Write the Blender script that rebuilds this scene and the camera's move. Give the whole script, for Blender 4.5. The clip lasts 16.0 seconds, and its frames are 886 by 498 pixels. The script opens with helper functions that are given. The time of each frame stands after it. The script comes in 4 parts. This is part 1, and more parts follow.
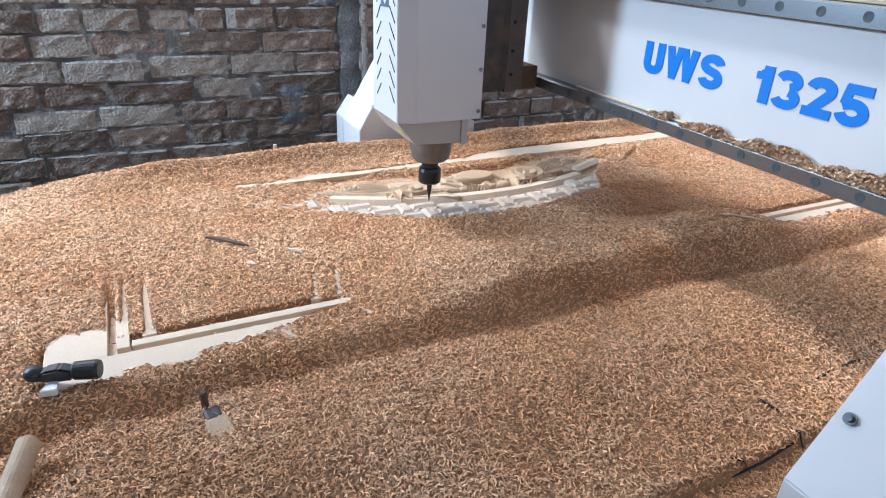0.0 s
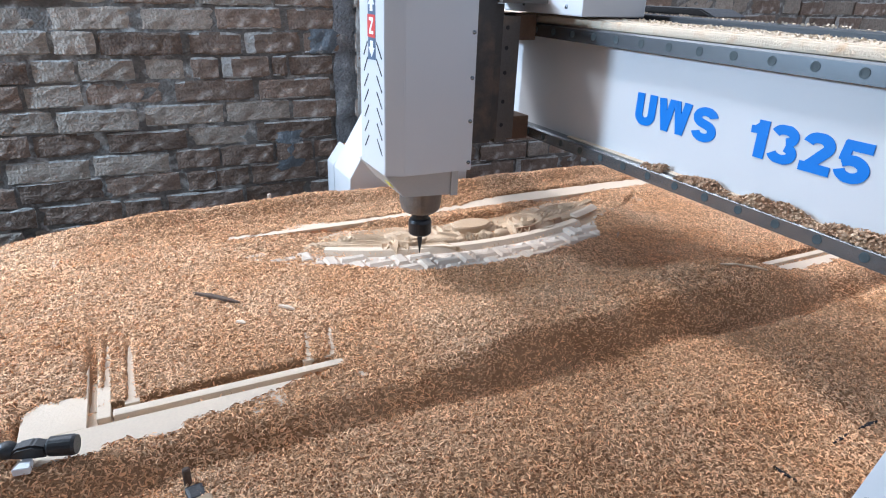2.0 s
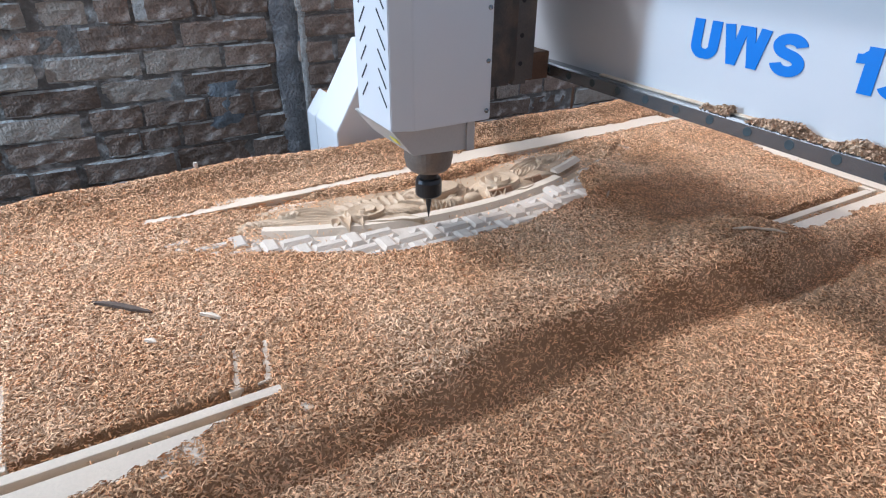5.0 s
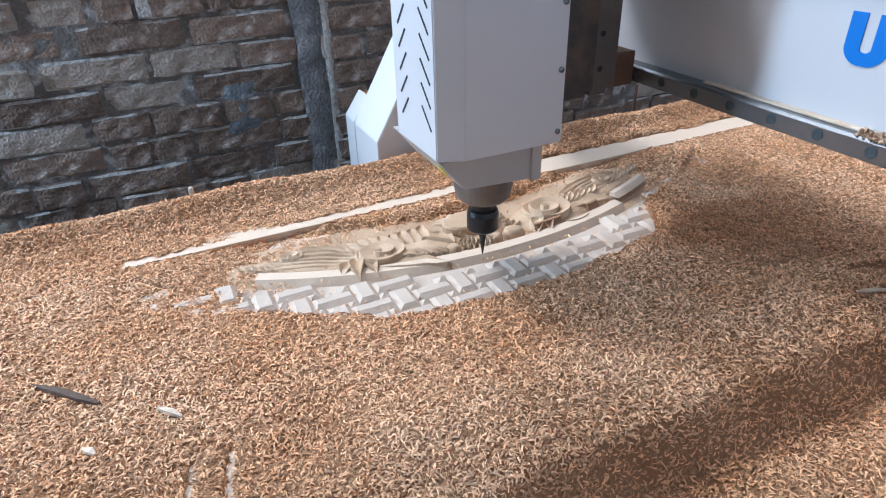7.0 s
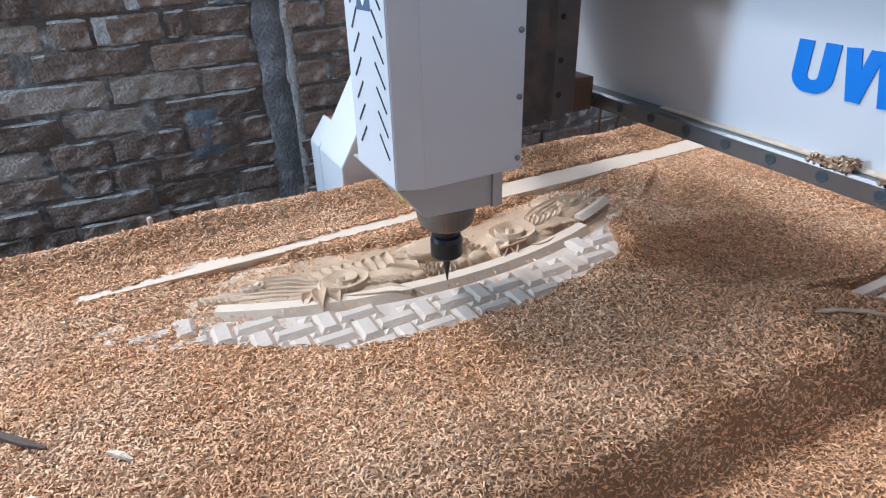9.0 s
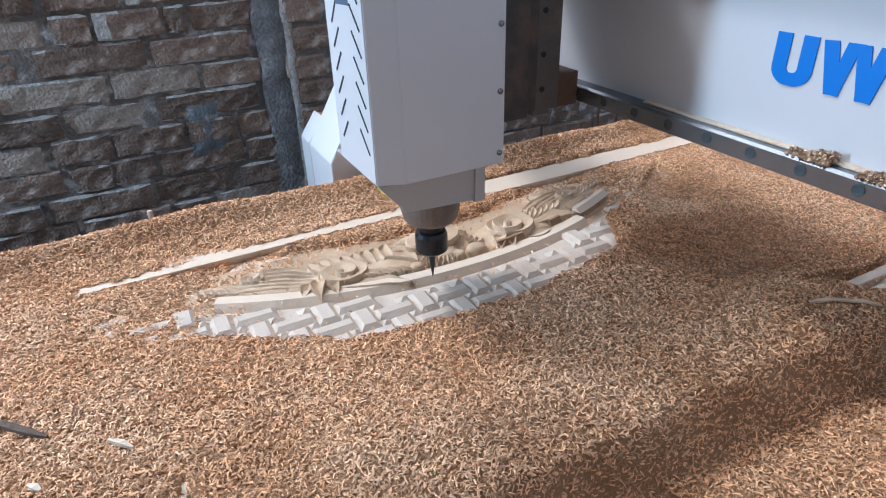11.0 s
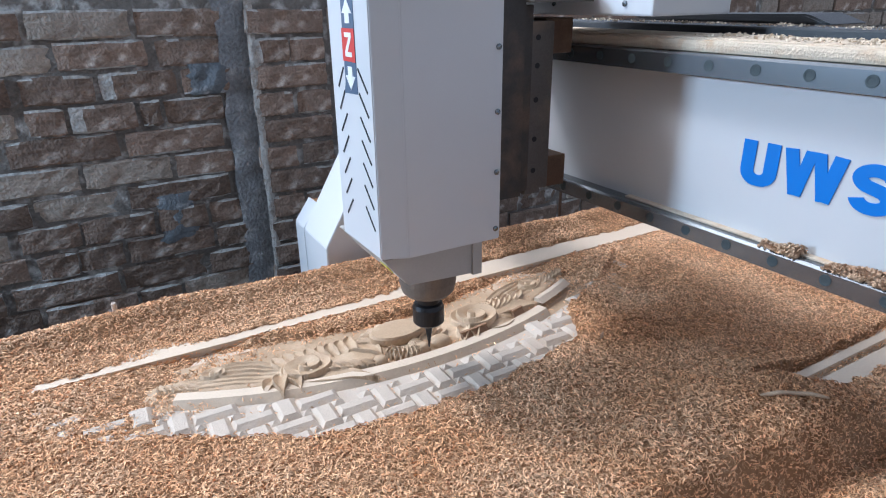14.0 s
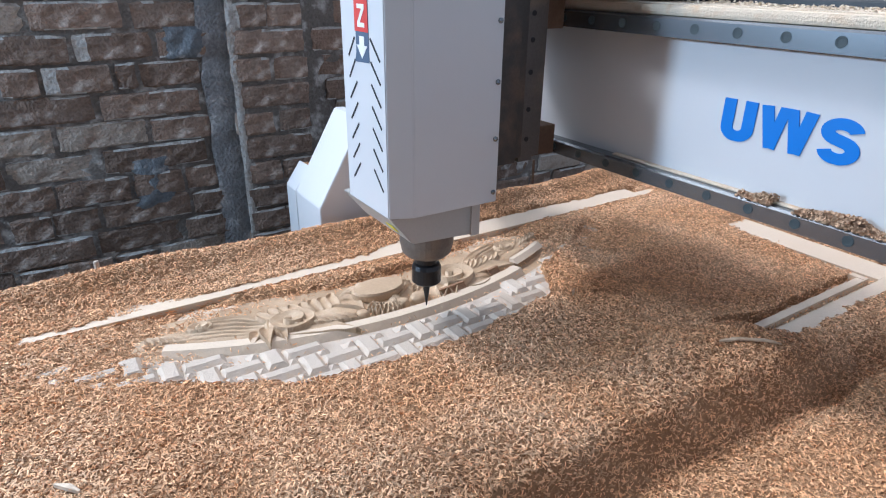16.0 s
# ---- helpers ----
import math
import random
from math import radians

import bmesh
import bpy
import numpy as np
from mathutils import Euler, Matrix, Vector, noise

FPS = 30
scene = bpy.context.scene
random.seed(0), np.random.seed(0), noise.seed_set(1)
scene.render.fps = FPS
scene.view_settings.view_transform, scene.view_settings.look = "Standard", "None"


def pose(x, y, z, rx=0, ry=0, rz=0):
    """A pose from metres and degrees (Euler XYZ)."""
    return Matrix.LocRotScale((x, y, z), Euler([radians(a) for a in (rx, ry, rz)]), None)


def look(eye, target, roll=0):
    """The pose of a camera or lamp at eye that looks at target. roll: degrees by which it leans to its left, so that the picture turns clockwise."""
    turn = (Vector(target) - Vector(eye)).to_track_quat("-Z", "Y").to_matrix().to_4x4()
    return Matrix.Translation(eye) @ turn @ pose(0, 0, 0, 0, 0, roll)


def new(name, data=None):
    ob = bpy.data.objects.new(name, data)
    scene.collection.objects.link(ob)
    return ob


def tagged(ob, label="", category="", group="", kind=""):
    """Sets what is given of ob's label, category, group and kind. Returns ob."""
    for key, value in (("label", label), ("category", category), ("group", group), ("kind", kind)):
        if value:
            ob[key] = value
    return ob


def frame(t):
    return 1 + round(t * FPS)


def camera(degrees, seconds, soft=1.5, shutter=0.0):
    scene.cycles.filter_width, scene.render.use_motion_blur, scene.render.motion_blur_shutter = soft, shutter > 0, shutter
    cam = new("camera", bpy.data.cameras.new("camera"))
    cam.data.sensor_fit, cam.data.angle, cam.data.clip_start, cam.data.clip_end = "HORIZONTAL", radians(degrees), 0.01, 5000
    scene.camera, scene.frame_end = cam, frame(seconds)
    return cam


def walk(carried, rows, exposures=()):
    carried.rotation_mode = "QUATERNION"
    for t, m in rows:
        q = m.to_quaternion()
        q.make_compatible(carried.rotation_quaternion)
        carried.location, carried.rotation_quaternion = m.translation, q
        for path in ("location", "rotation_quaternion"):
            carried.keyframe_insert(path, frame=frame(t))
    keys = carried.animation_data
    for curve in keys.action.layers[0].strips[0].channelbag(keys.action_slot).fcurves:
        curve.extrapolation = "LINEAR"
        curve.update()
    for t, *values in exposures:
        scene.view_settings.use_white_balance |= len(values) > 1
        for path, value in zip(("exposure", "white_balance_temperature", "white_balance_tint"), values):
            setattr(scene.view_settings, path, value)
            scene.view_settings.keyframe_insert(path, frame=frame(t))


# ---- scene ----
cam = camera(70.9, 16.0, soft=1.1)
PATH = [
    (0, (0.209, -0.643, 1.409), (1.02, 0.955, 0.522), 2.5),
    (0.5, (0.226, -0.631, 1.417), (1.048, 0.979, 0.56), 2.7),
    (1, (0.23, -0.609, 1.418), (0.98, 1.046, 0.582), 0.8),
    (1.5, (0.234, -0.595, 1.418), (1.042, 1.004, 0.527), 3.2),
    (2, (0.231, -0.603, 1.427), (1.065, 1.038, 0.645), 2.0),
    (2.5, (0.251, -0.606, 1.433), (1.18, 0.978, 0.64), 1.0),
    (3, (0.241, -0.595, 1.424), (1.085, 1.006, 0.572), 0.4),
    (3.2, (0.247, -0.586, 1.425), (1.092, 1.003, 0.552), -0.7),
    (5.3, (0.404, -0.328, 1.394), (1.284, 1.189, 0.432), 0.7),
    (5.5, (0.443, -0.278, 1.395), (1.233, 1.275, 0.413), -0.2),
    (6, (0.473, -0.227, 1.376), (1.161, 1.317, 0.307), -2.6),
    (6.5, (0.491, -0.207, 1.375), (1.177, 1.324, 0.285), -1.4),
    (7, (0.509, -0.186, 1.389), (1.231, 1.383, 0.38), -1.7),
    (7.5, (0.526, -0.179, 1.392), (1.339, 1.377, 0.434), -0.7),
    (8, (0.538, -0.171, 1.395), (1.343, 1.389, 0.436), -1.7),
    (10.5, (0.526, -0.201, 1.395), (1.33, 1.359, 0.435), -1.2),
    (11, (0.536, -0.194, 1.392), (1.331, 1.365, 0.424), -1.8),
    (11.5, (0.541, -0.19, 1.392), (1.407, 1.369, 0.488), -1.1),
    (12, (0.544, -0.195, 1.391), (1.394, 1.363, 0.469), -1.3),
    (12.5, (0.556, -0.193, 1.395), (1.451, 1.337, 0.468), -1.4),
    (13, (0.558, -0.192, 1.401), (1.454, 1.359, 0.512), -1.3),
    (13.5, (0.556, -0.199, 1.418), (1.49, 1.385, 0.632), -0.6),
    (14, (0.551, -0.212, 1.427), (1.47, 1.4, 0.679), -0.8),
    (14.5, (0.554, -0.228, 1.419), (1.488, 1.362, 0.645), -0.7),
    (15, (0.543, -0.23, 1.407), (1.485, 1.324, 0.573), 0.4),
    (15.5, (0.518, -0.25, 1.411), (1.463, 1.321, 0.612), 0.1),
    (16, (0.505, -0.248, 1.409), (1.497, 1.289, 0.601), 0.7),
]
EXPOSURES = [(0, 0.90, 5750, 10), (3.2, 0.84, 5650, 10), (5.3, 0.70, 5550, 10), (8.2, 0.65, 5520, 10), (10.4, 0.58, 5530, 10), (16, 0.62, 5600, 10)]
walk(cam, [(t, look(eye, target, roll)) for t, eye, target, roll in PATH], EXPOSURES)

# ---- light ----
SUN = Vector((0.42, -0.66, -1.0))  # the way the hazy sunlight travels, over the low brick wall
LAMP_AT = Vector((-1.49, 1.355, 1.90))  # the added hard side lamp, in an assumed high opening of the west wall
world = bpy.data.worlds.new("world")
scene.world = world
world.use_nodes = True
wn = world.node_tree.nodes
sky = wn.new("ShaderNodeTexSky")
sky.sky_type, sky.sun_disc = "NISHITA", False
sky.sun_elevation, sky.sun_rotation = math.asin(-SUN.normalized().z), math.atan2(-SUN.x, -SUN.y)
sky.air_density, sky.dust_density, sky.ozone_density = 0.7, 3.5, 0.4  # a hazy, nearly white sky
haze = wn.new("ShaderNodeHueSaturation")
haze.inputs["Saturation"].default_value = 0.35
world.node_tree.links.new(sky.outputs[0], haze.inputs["Color"])
world.node_tree.links.new(haze.outputs[0], wn["Background"].inputs[0])
wn["Background"].inputs[1].default_value = 0.15
# added bluish lamp, tuned to the shadow edge on the beam
side_lamp = new("side_lamp", bpy.data.lights.new("side_lamp", "AREA"))
side_lamp.data.shape, side_lamp.data.size, side_lamp.data.size_y = "RECTANGLE", 0.20, 0.20
side_lamp.data.energy, side_lamp.data.color = 37.0, (0.66, 0.84, 1.0)
side_lamp.matrix_world = look(LAMP_AT, (1.0, 0.45, 1.0))
sun = new("sun", bpy.data.lights.new("sun", "SUN"))
sun.data.energy, sun.data.angle, sun.data.color = 1.15, radians(9), (1.0, 0.97, 0.93)
sun.matrix_world = look((-4, 4, 5), Vector((-4, 4, 5)) + SUN)


# ---- materials ----
def mat(name, color, rough=0.6, metal=0.0, scale=20.0, vary=0.25, bump=0.1, fine=300.0, spots=None, piece=0.0, island=0.0):
    """A surface with variation at two scales. spots: a second colour in patches; piece, island: how much single pieces differ."""
    m = bpy.data.materials.new(name)
    m.use_nodes = True
    n, l = m.node_tree.nodes, m.node_tree.links
    b = n["Principled BSDF"]
    tex = n.new("ShaderNodeTexCoord")
    big, small = n.new("ShaderNodeTexNoise"), n.new("ShaderNodeTexNoise")
    for t, s in ((big, scale), (small, fine)):
        t.inputs["Scale"].default_value, t.inputs["Detail"].default_value = s, 6
        l.new(tex.outputs["Object"], t.inputs["Vector"])
    base = n.new("ShaderNodeRGB")
    base.outputs[0].default_value = (*color, 1)
    out = base.outputs[0]
    if spots:
        ramp, mix = n.new("ShaderNodeValToRGB"), n.new("ShaderNodeMix")
        ramp.color_ramp.elements[0].position, ramp.color_ramp.elements[1].position = spots[1], spots[2]
        mix.data_type = "RGBA"
        mix.inputs["B"].default_value = (*spots[0], 1)
        l.new(big.outputs["Fac"], ramp.inputs["Fac"])
        l.new(ramp.outputs["Color"], mix.inputs["Factor"])
        l.new(out, mix.inputs["A"])
        out = mix.outputs["Result"]
    hsv = n.new("ShaderNodeHueSaturation")
    l.new(out, hsv.inputs["Color"])
    add = n.new("ShaderNodeMath")
    add.operation = "MULTIPLY_ADD"
    add.inputs[1].default_value, add.inputs[2].default_value = vary, 1 - vary / 2
    l.new(small.outputs["Fac"], add.inputs[0])
    two = n.new("ShaderNodeMath")
    two.operation = "MULTIPLY_ADD"
    two.inputs[1].default_value = vary
    l.new(big.outputs["Fac"], two.inputs[0])
    off = n.new("ShaderNodeMath")
    off.operation = "SUBTRACT"
    off.inputs[1].default_value = vary / 2
    l.new(add.outputs[0], off.inputs[0])
    l.new(off.outputs[0], two.inputs[2])
    value = two.outputs[0]
    for amount, node, socket in ((piece, "ShaderNodeObjectInfo", "Random"), (island, "ShaderNodeNewGeometry", "Random Per Island")):
        if amount:
            info, more = n.new(node), n.new("ShaderNodeMath")
            more.operation = "MULTIPLY_ADD"
            more.inputs[1].default_value = amount
            l.new(info.outputs[socket], more.inputs[0])
            less = n.new("ShaderNodeMath")
            less.operation = "SUBTRACT"
            less.inputs[1].default_value = amount / 2
            l.new(value, less.inputs[0])
            l.new(less.outputs[0], more.inputs[2])
            value = more.outputs[0]
    l.new(value, hsv.inputs["Value"])
    l.new(hsv.outputs["Color"], b.inputs["Base Color"])
    b.inputs["Roughness"].default_value, b.inputs["Metallic"].default_value = rough, metal
    if bump:
        bp = n.new("ShaderNodeBump")
        bp.inputs["Strength"].default_value, bp.inputs["Distance"].default_value = bump, 0.01
        l.new(small.outputs["Fac"], bp.inputs["Height"])
        l.new(bp.outputs["Normal"], b.inputs["Normal"])
    return m


WHITE = mat("white_powder_coat", (0.60, 0.605, 0.615), 0.45, scale=6, vary=0.06, bump=0.02, fine=900)
GREY = mat("grey_coat", (0.42, 0.41, 0.39), 0.5, scale=8, vary=0.12, bump=0.03)
PLATE = mat("dusty_cast_plate", (0.10, 0.085, 0.075), 0.6, 0.2, scale=12, vary=0.5, bump=0.15, spots=((0.17, 0.12, 0.085), 0.5, 0.7))
DARK = mat("dark_metal", (0.03, 0.03, 0.032), 0.35, 0.6, vary=0.3)
# dusty metal, its base darkened further for the shade behind the head's cover
BROWN = mat("dusty_dark_metal", (0.055, 0.047, 0.042), 0.7, 0.2, vary=0.5, spots=((0.12, 0.08, 0.055), 0.45, 0.7))
SPINDLE = mat("dusty_spindle_steel", (0.16, 0.135, 0.115), 0.6, 0.2, vary=0.4, spots=((0.22, 0.17, 0.125), 0.45, 0.7))
RUSTY = mat("brown_dusty_block", (0.115, 0.065, 0.04), 0.8, 0.1, vary=0.5, spots=((0.19, 0.12, 0.075), 0.45, 0.7))
STEEL = mat("ground_steel", (0.22, 0.235, 0.25), 0.27, 0.85, scale=30, vary=0.12, bump=0.0)
BLUE = mat("blue_vinyl", (0.0, 0.165, 0.60), 0.45, vary=0.05, bump=0)
RED = mat("red_print", (0.60, 0.05, 0.04), 0.5, vary=0.05, bump=0)
NAVY = mat("slate_print", (0.08, 0.12, 0.19), 0.5, vary=0.05, bump=0)
PAPER = mat("white_print", (0.80, 0.80, 0.80), 0.5, vary=0.04, bump=0)
YELLOW = mat("yellow_label", (0.75, 0.66, 0.05), 0.5, vary=0.05, bump=0)
# black that stands for the shade in slits, holes and gaps
BLACK = mat("black_shadow_gap", (0.015, 0.015, 0.018), 0.8, vary=0.2)
PANEL = mat("raw_pine", (0.65, 0.52, 0.39), 0.6, scale=14, vary=0.18, bump=0.12, fine=220, spots=((0.62, 0.49, 0.36), 0.45, 0.7))
CARVED = mat("carved_pine", (0.47, 0.325, 0.20), 0.6, scale=14, vary=0.35, bump=0.15, fine=260, spots=((0.60, 0.46, 0.32), 0.55, 0.75))
DUSTY = mat("dust_covered_pine", (0.54, 0.45, 0.365), 0.8, scale=30, vary=0.25, bump=0.2, fine=400, spots=((0.50, 0.36, 0.25), 0.55, 0.75))
# darkened beneath the paler shavings, for the shade in the gaps between them
SAW = mat("sawdust", (0.32, 0.160, 0.070), 0.9, scale=9, vary=0.35, bump=0.6, fine=330, spots=((0.38, 0.22, 0.115), 0.35, 0.75))
CHIP = mat("shavings", (0.68, 0.375, 0.185), 0.75, scale=5, vary=0.2, bump=0, island=0.9, spots=((0.76, 0.49, 0.29), 0.42, 0.7))
FLUFF = mat("brown_wood_fluff", (0.46, 0.30, 0.19), 0.95, scale=30, vary=0.4, bump=0, island=0.4, spots=((0.54, 0.40, 0.27), 0.5, 0.7))
DUST = mat("settled_wood_dust", (0.66, 0.55, 0.42), 0.9, scale=40, vary=0.25, bump=0.4, fine=350, spots=((0.55, 0.38, 0.24), 0.55, 0.75))
BOLT = mat("dark_bolt_cap", (0.05, 0.065, 0.07), 0.6, 0.2, vary=0.3)
RUBBER = mat("black_rubber", (0.025, 0.027, 0.03), 0.45, vary=0.4, bump=0.1)
BRICK = mat("clay_brick", (0.225, 0.160, 0.122), 0.92, scale=22, vary=0.9, bump=1.0, fine=130, piece=0.6, spots=((0.44, 0.38, 0.33), 0.56, 0.72))
PALE = mat("pale_brick", (0.38, 0.32, 0.265), 0.92, scale=26, vary=0.8, bump=1.0, fine=130, piece=0.4, spots=((0.26, 0.20, 0.16), 0.50, 0.70))
MORTAR = mat("grey_mortar", (0.175, 0.158, 0.142), 0.95, scale=24, vary=0.6, bump=0.8, fine=120, spots=((0.42, 0.41, 0.39), 0.52, 0.66))
LIME = mat("dried_mortar_lip", (0.46, 0.44, 0.41), 0.95, scale=30, vary=0.5, bump=0.8, fine=140, spots=((0.27, 0.24, 0.21), 0.50, 0.62))
SPLAT = mat("dark_cement_splat", (0.14, 0.155, 0.17), 0.85, scale=26, vary=0.6, bump=0.7, fine=120, spots=((0.38, 0.40, 0.41), 0.60, 0.70))
SMEAR = mat("cement_smear", (0.22, 0.22, 0.225), 0.9, scale=18, vary=0.9, bump=1.0, fine=110, spots=((0.34, 0.34, 0.34), 0.54, 0.68))
CONCRETE = mat("concrete", (0.26, 0.25, 0.23), 0.9, scale=4, vary=0.3, bump=0.3)
BARKY = mat("brown_cut_edge", (0.30, 0.17, 0.095), 0.8, vary=0.3)
BARK = mat("dark_offcut", (0.10, 0.065, 0.045), 0.85, vary=0.5)


# ---- mesh helpers ----
def mesh_of(name, bm, material):
    me = bpy.data.meshes.new(name)
    bm.normal_update()
    bm.to_mesh(me)
    bm.free()
    me.materials.append(material)
    return me


def part(name, bm, material, parent=None, label=""):
    ob = new(name, mesh_of(name, bm, material))
    ob.parent = parent
    return tagged(ob, label)


def box(x0, x1, y0, y1, z0, z1, bevel=0.0):
    bm = bmesh.new()
    bmesh.ops.create_cube(bm, size=1)
    bmesh.ops.transform(bm, matrix=Matrix.LocRotScale(((x0 + x1) / 2, (y0 + y1) / 2, (z0 + z1) / 2), None, (x1 - x0, y1 - y0, z1 - z0)), verts=bm.verts)
    if bevel:
        bmesh.ops.bevel(bm, geom=bm.edges[:], offset=bevel, segments=2, affect="EDGES", profile=0.6)
    return bm


def prism(points, axis, a, b, bevel=0.0):
    """A polygon of two coordinates drawn out along an axis from a to b."""
    put = {"x": lambda p, s: (s, p[0], p[1]), "y": lambda p, s: (p[0], s, p[1]), "z": lambda p, s: (p[0], p[1], s)}[axis]
    bm = bmesh.new()
    low, high = [bm.verts.new(put(p, a)) for p in points], [bm.verts.new(put(p, b)) for p in points]
    bm.faces.new(low)
    bm.faces.new(high[::-1])
    for i in range(len(points)):
        j = (i + 1) % len(points)
        bm.faces.new((low[j], low[i], high[i], high[j]))
    bmesh.ops.recalc_face_normals(bm, faces=bm.faces)
    if bevel:
        bmesh.ops.bevel(bm, geom=bm.edges[:], offset=bevel, segments=2, affect="EDGES")
    return bm


def turned(profile, centre=(0, 0), steps=32):
    """A body of revolution about z: rows of (radius, z)."""
    bm = bmesh.new()
    rings = [[bm.verts.new((centre[0] + r * math.cos(2 * math.pi * i / steps), centre[1] + r * math.sin(2 * math.pi * i / steps), z)) for i in range(steps)] for r, z in profile]
    for lower, upper in zip(rings, rings[1:]):
        for i in range(steps):
            j = (i + 1) % steps
            f = bm.faces.new((lower[i], lower[j], upper[j], upper[i]))
            f.smooth = False
    bm.faces.new(rings[0][::-1])
    bm.faces.new(rings[-1])
    bmesh.ops.recalc_face_normals(bm, faces=bm.faces)
    return bm


def empty(name, m=None):
    ob = new(name)
    if m is not None:
        ob.matrix_world = m
    return ob


# ---- setting ----
WALL_Y, PANEL_Z, BED_Z, WALL_TOP = 1.63, 0.85, 0.80, 1.47
wall = tagged(part("wall_north", box(-2.6, 6.0, WALL_Y + 0.009, WALL_Y + 0.25, 0, WALL_TOP), MORTAR), "rough unplastered brick boundary wall with smeared grey mortar", "wall", kind="structure")
ground = tagged(part("ground", box(-150, 150, -150, 150, -0.2, 0), CONCRETE), "dusty grey concrete yard", "ground", kind="structure")


bm = bmesh.new()
# unseen wall, added only to hold the side lamp's opening
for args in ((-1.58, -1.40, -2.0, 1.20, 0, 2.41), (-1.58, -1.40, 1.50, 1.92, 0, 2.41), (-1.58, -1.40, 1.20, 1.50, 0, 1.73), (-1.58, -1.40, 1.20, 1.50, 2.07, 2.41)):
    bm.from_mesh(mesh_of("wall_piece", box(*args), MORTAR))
tagged(part("unseen_wall_west", bm, MORTAR), "unseen plain grey wall, added round the side lamp's small high opening", "wall", kind="structure")


# unseen slab, added to keep sun and sky off the near sawdust
tagged(part("shade_slab", box(-4.0, 0.36, -2.2, 1.30, 2.42, 2.48), CONCRETE), "unseen plain grey slab, added overhead to shade the near sawdust", "roof", kind="structure")


def brick_mesh(seed, length, height, depth=0.05):
    """One worn brick, its uneven face at y = 0 and its body behind, with dried mortar along some edges."""
    r = random.Random(seed)
    bm = bmesh.new()
    n = max(4, round(length / 0.03))
    levels = (0.0, 0.07, 0.36, 0.66, 0.91, 1.0)
    m = len(levels) - 1
    rows = []
    for j in range(m + 1):
        row = []
        for i in range(n + 1):
            edge = i in (0, n) or j in (0, m)
            corner = i in (0, n) and j in (0, m)
            x = length * i / n + r.uniform(-1, 1) * (0.0028 if edge else 0.004)
            z = height * levels[j] + r.uniform(-1, 1) * (0.0022 if edge else 0.0012 if j in (1, m - 1) else 0.004)
            if corner:
                x += 0.0022 * (1 if i == 0 else -1)
                z += 0.0015 * (1 if j == 0 else -1)
            row.append(bm.verts.new((x, r.uniform(0, 0.005) + (0.004 if edge else 0.0), z)))
        rows.append(row)
    run = [r.random() < 0.62, r.random() < 0.25]
    end = r.random() < 0.1
    for j, (a, b) in enumerate(zip(rows, rows[1:])):
        for i in range(n):
            f = bm.faces.new((a[i], a[i + 1], b[i + 1], b[i]))
            if r.random() < 0.3:
                run = [r.random() < 0.62, r.random() < 0.25]
            if (j == m - 1 and run[0]) or (j == 0 and run[1]) or (i == 0 and end):
                f.material_index = 1
    rim = rows[0] + [row[-1] for row in rows[1:]] + rows[-1][-2::-1] + [row[0] for row in rows[-2:0:-1]]
    back = [bm.verts.new((v.co.x, depth, v.co.z)) for v in rim]
    for i in range(len(rim)):
        j = (i + 1) % len(rim)
        bm.faces.new((rim[j], rim[i], back[i], back[j])).material_index = 1 if n < i < 2 * n and run[0] else 0
    me = mesh_of("brick", bm, PALE if r.random() < 0.26 else BRICK)
    me.materials.append(LIME)
    return me


LENGTHS = (0.232, 0.225, 0.110, 0.150, 0.180, 0.085)
BRICKS = {(k, s): brick_mesh(10 * k + s, n, 0.067) for k, n in enumerate(LENGTHS) for s in range(6)}


def lay(x, z, kind, rng, y=WALL_Y):
    ob = new("brick", BRICKS[kind, rng.randrange(6)])
    ob.parent = wall
    ob.matrix_basis = pose(x, y + rng.uniform(-0.009, 0.005), z + rng.uniform(-0.004, 0.004), rng.uniform(-3, 3), rng.uniform(-1.4, 1.4), rng.uniform(-1.2, 1.2))
    return ob


COURSE, TOP = 0.0755, 1.029
rng = random.Random(4)
# courses of the main face: index above the reference course, then (start, length)
COURSES = {
    4: [(0.30, 0.21), (0.52, 0.205), (0.752, 0.195)],
    3: [(0.43, 0.16), (0.605, 0.183), (0.802, 0.15)],
    2: [(0.28, 0.135), (0.427, 0.085), (0.52, 0.155), (0.687, 0.05), (0.748, 0.15)],
    1: [(0.37, 0.25), (0.637, 0.25)],
    0: [(0.27, 0.242), (0.523, 0.214), (0.75, 0.158)],
    -1: [(0.15, 0.235), (0.395, 0.21), (0.618, 0.27)],
    -2: [(0.345, 0.14), (0.492, 0.176), (0.68, 0.13), (0.821, 0.088)],
    -3: [(0.372, 0.09), (0.468, 0.108), (0.59, 0.23), (0.83, 0.1)],
    -4: [(0.30, 0.25), (0.565, 0.22), (0.80, 0.13)],
}
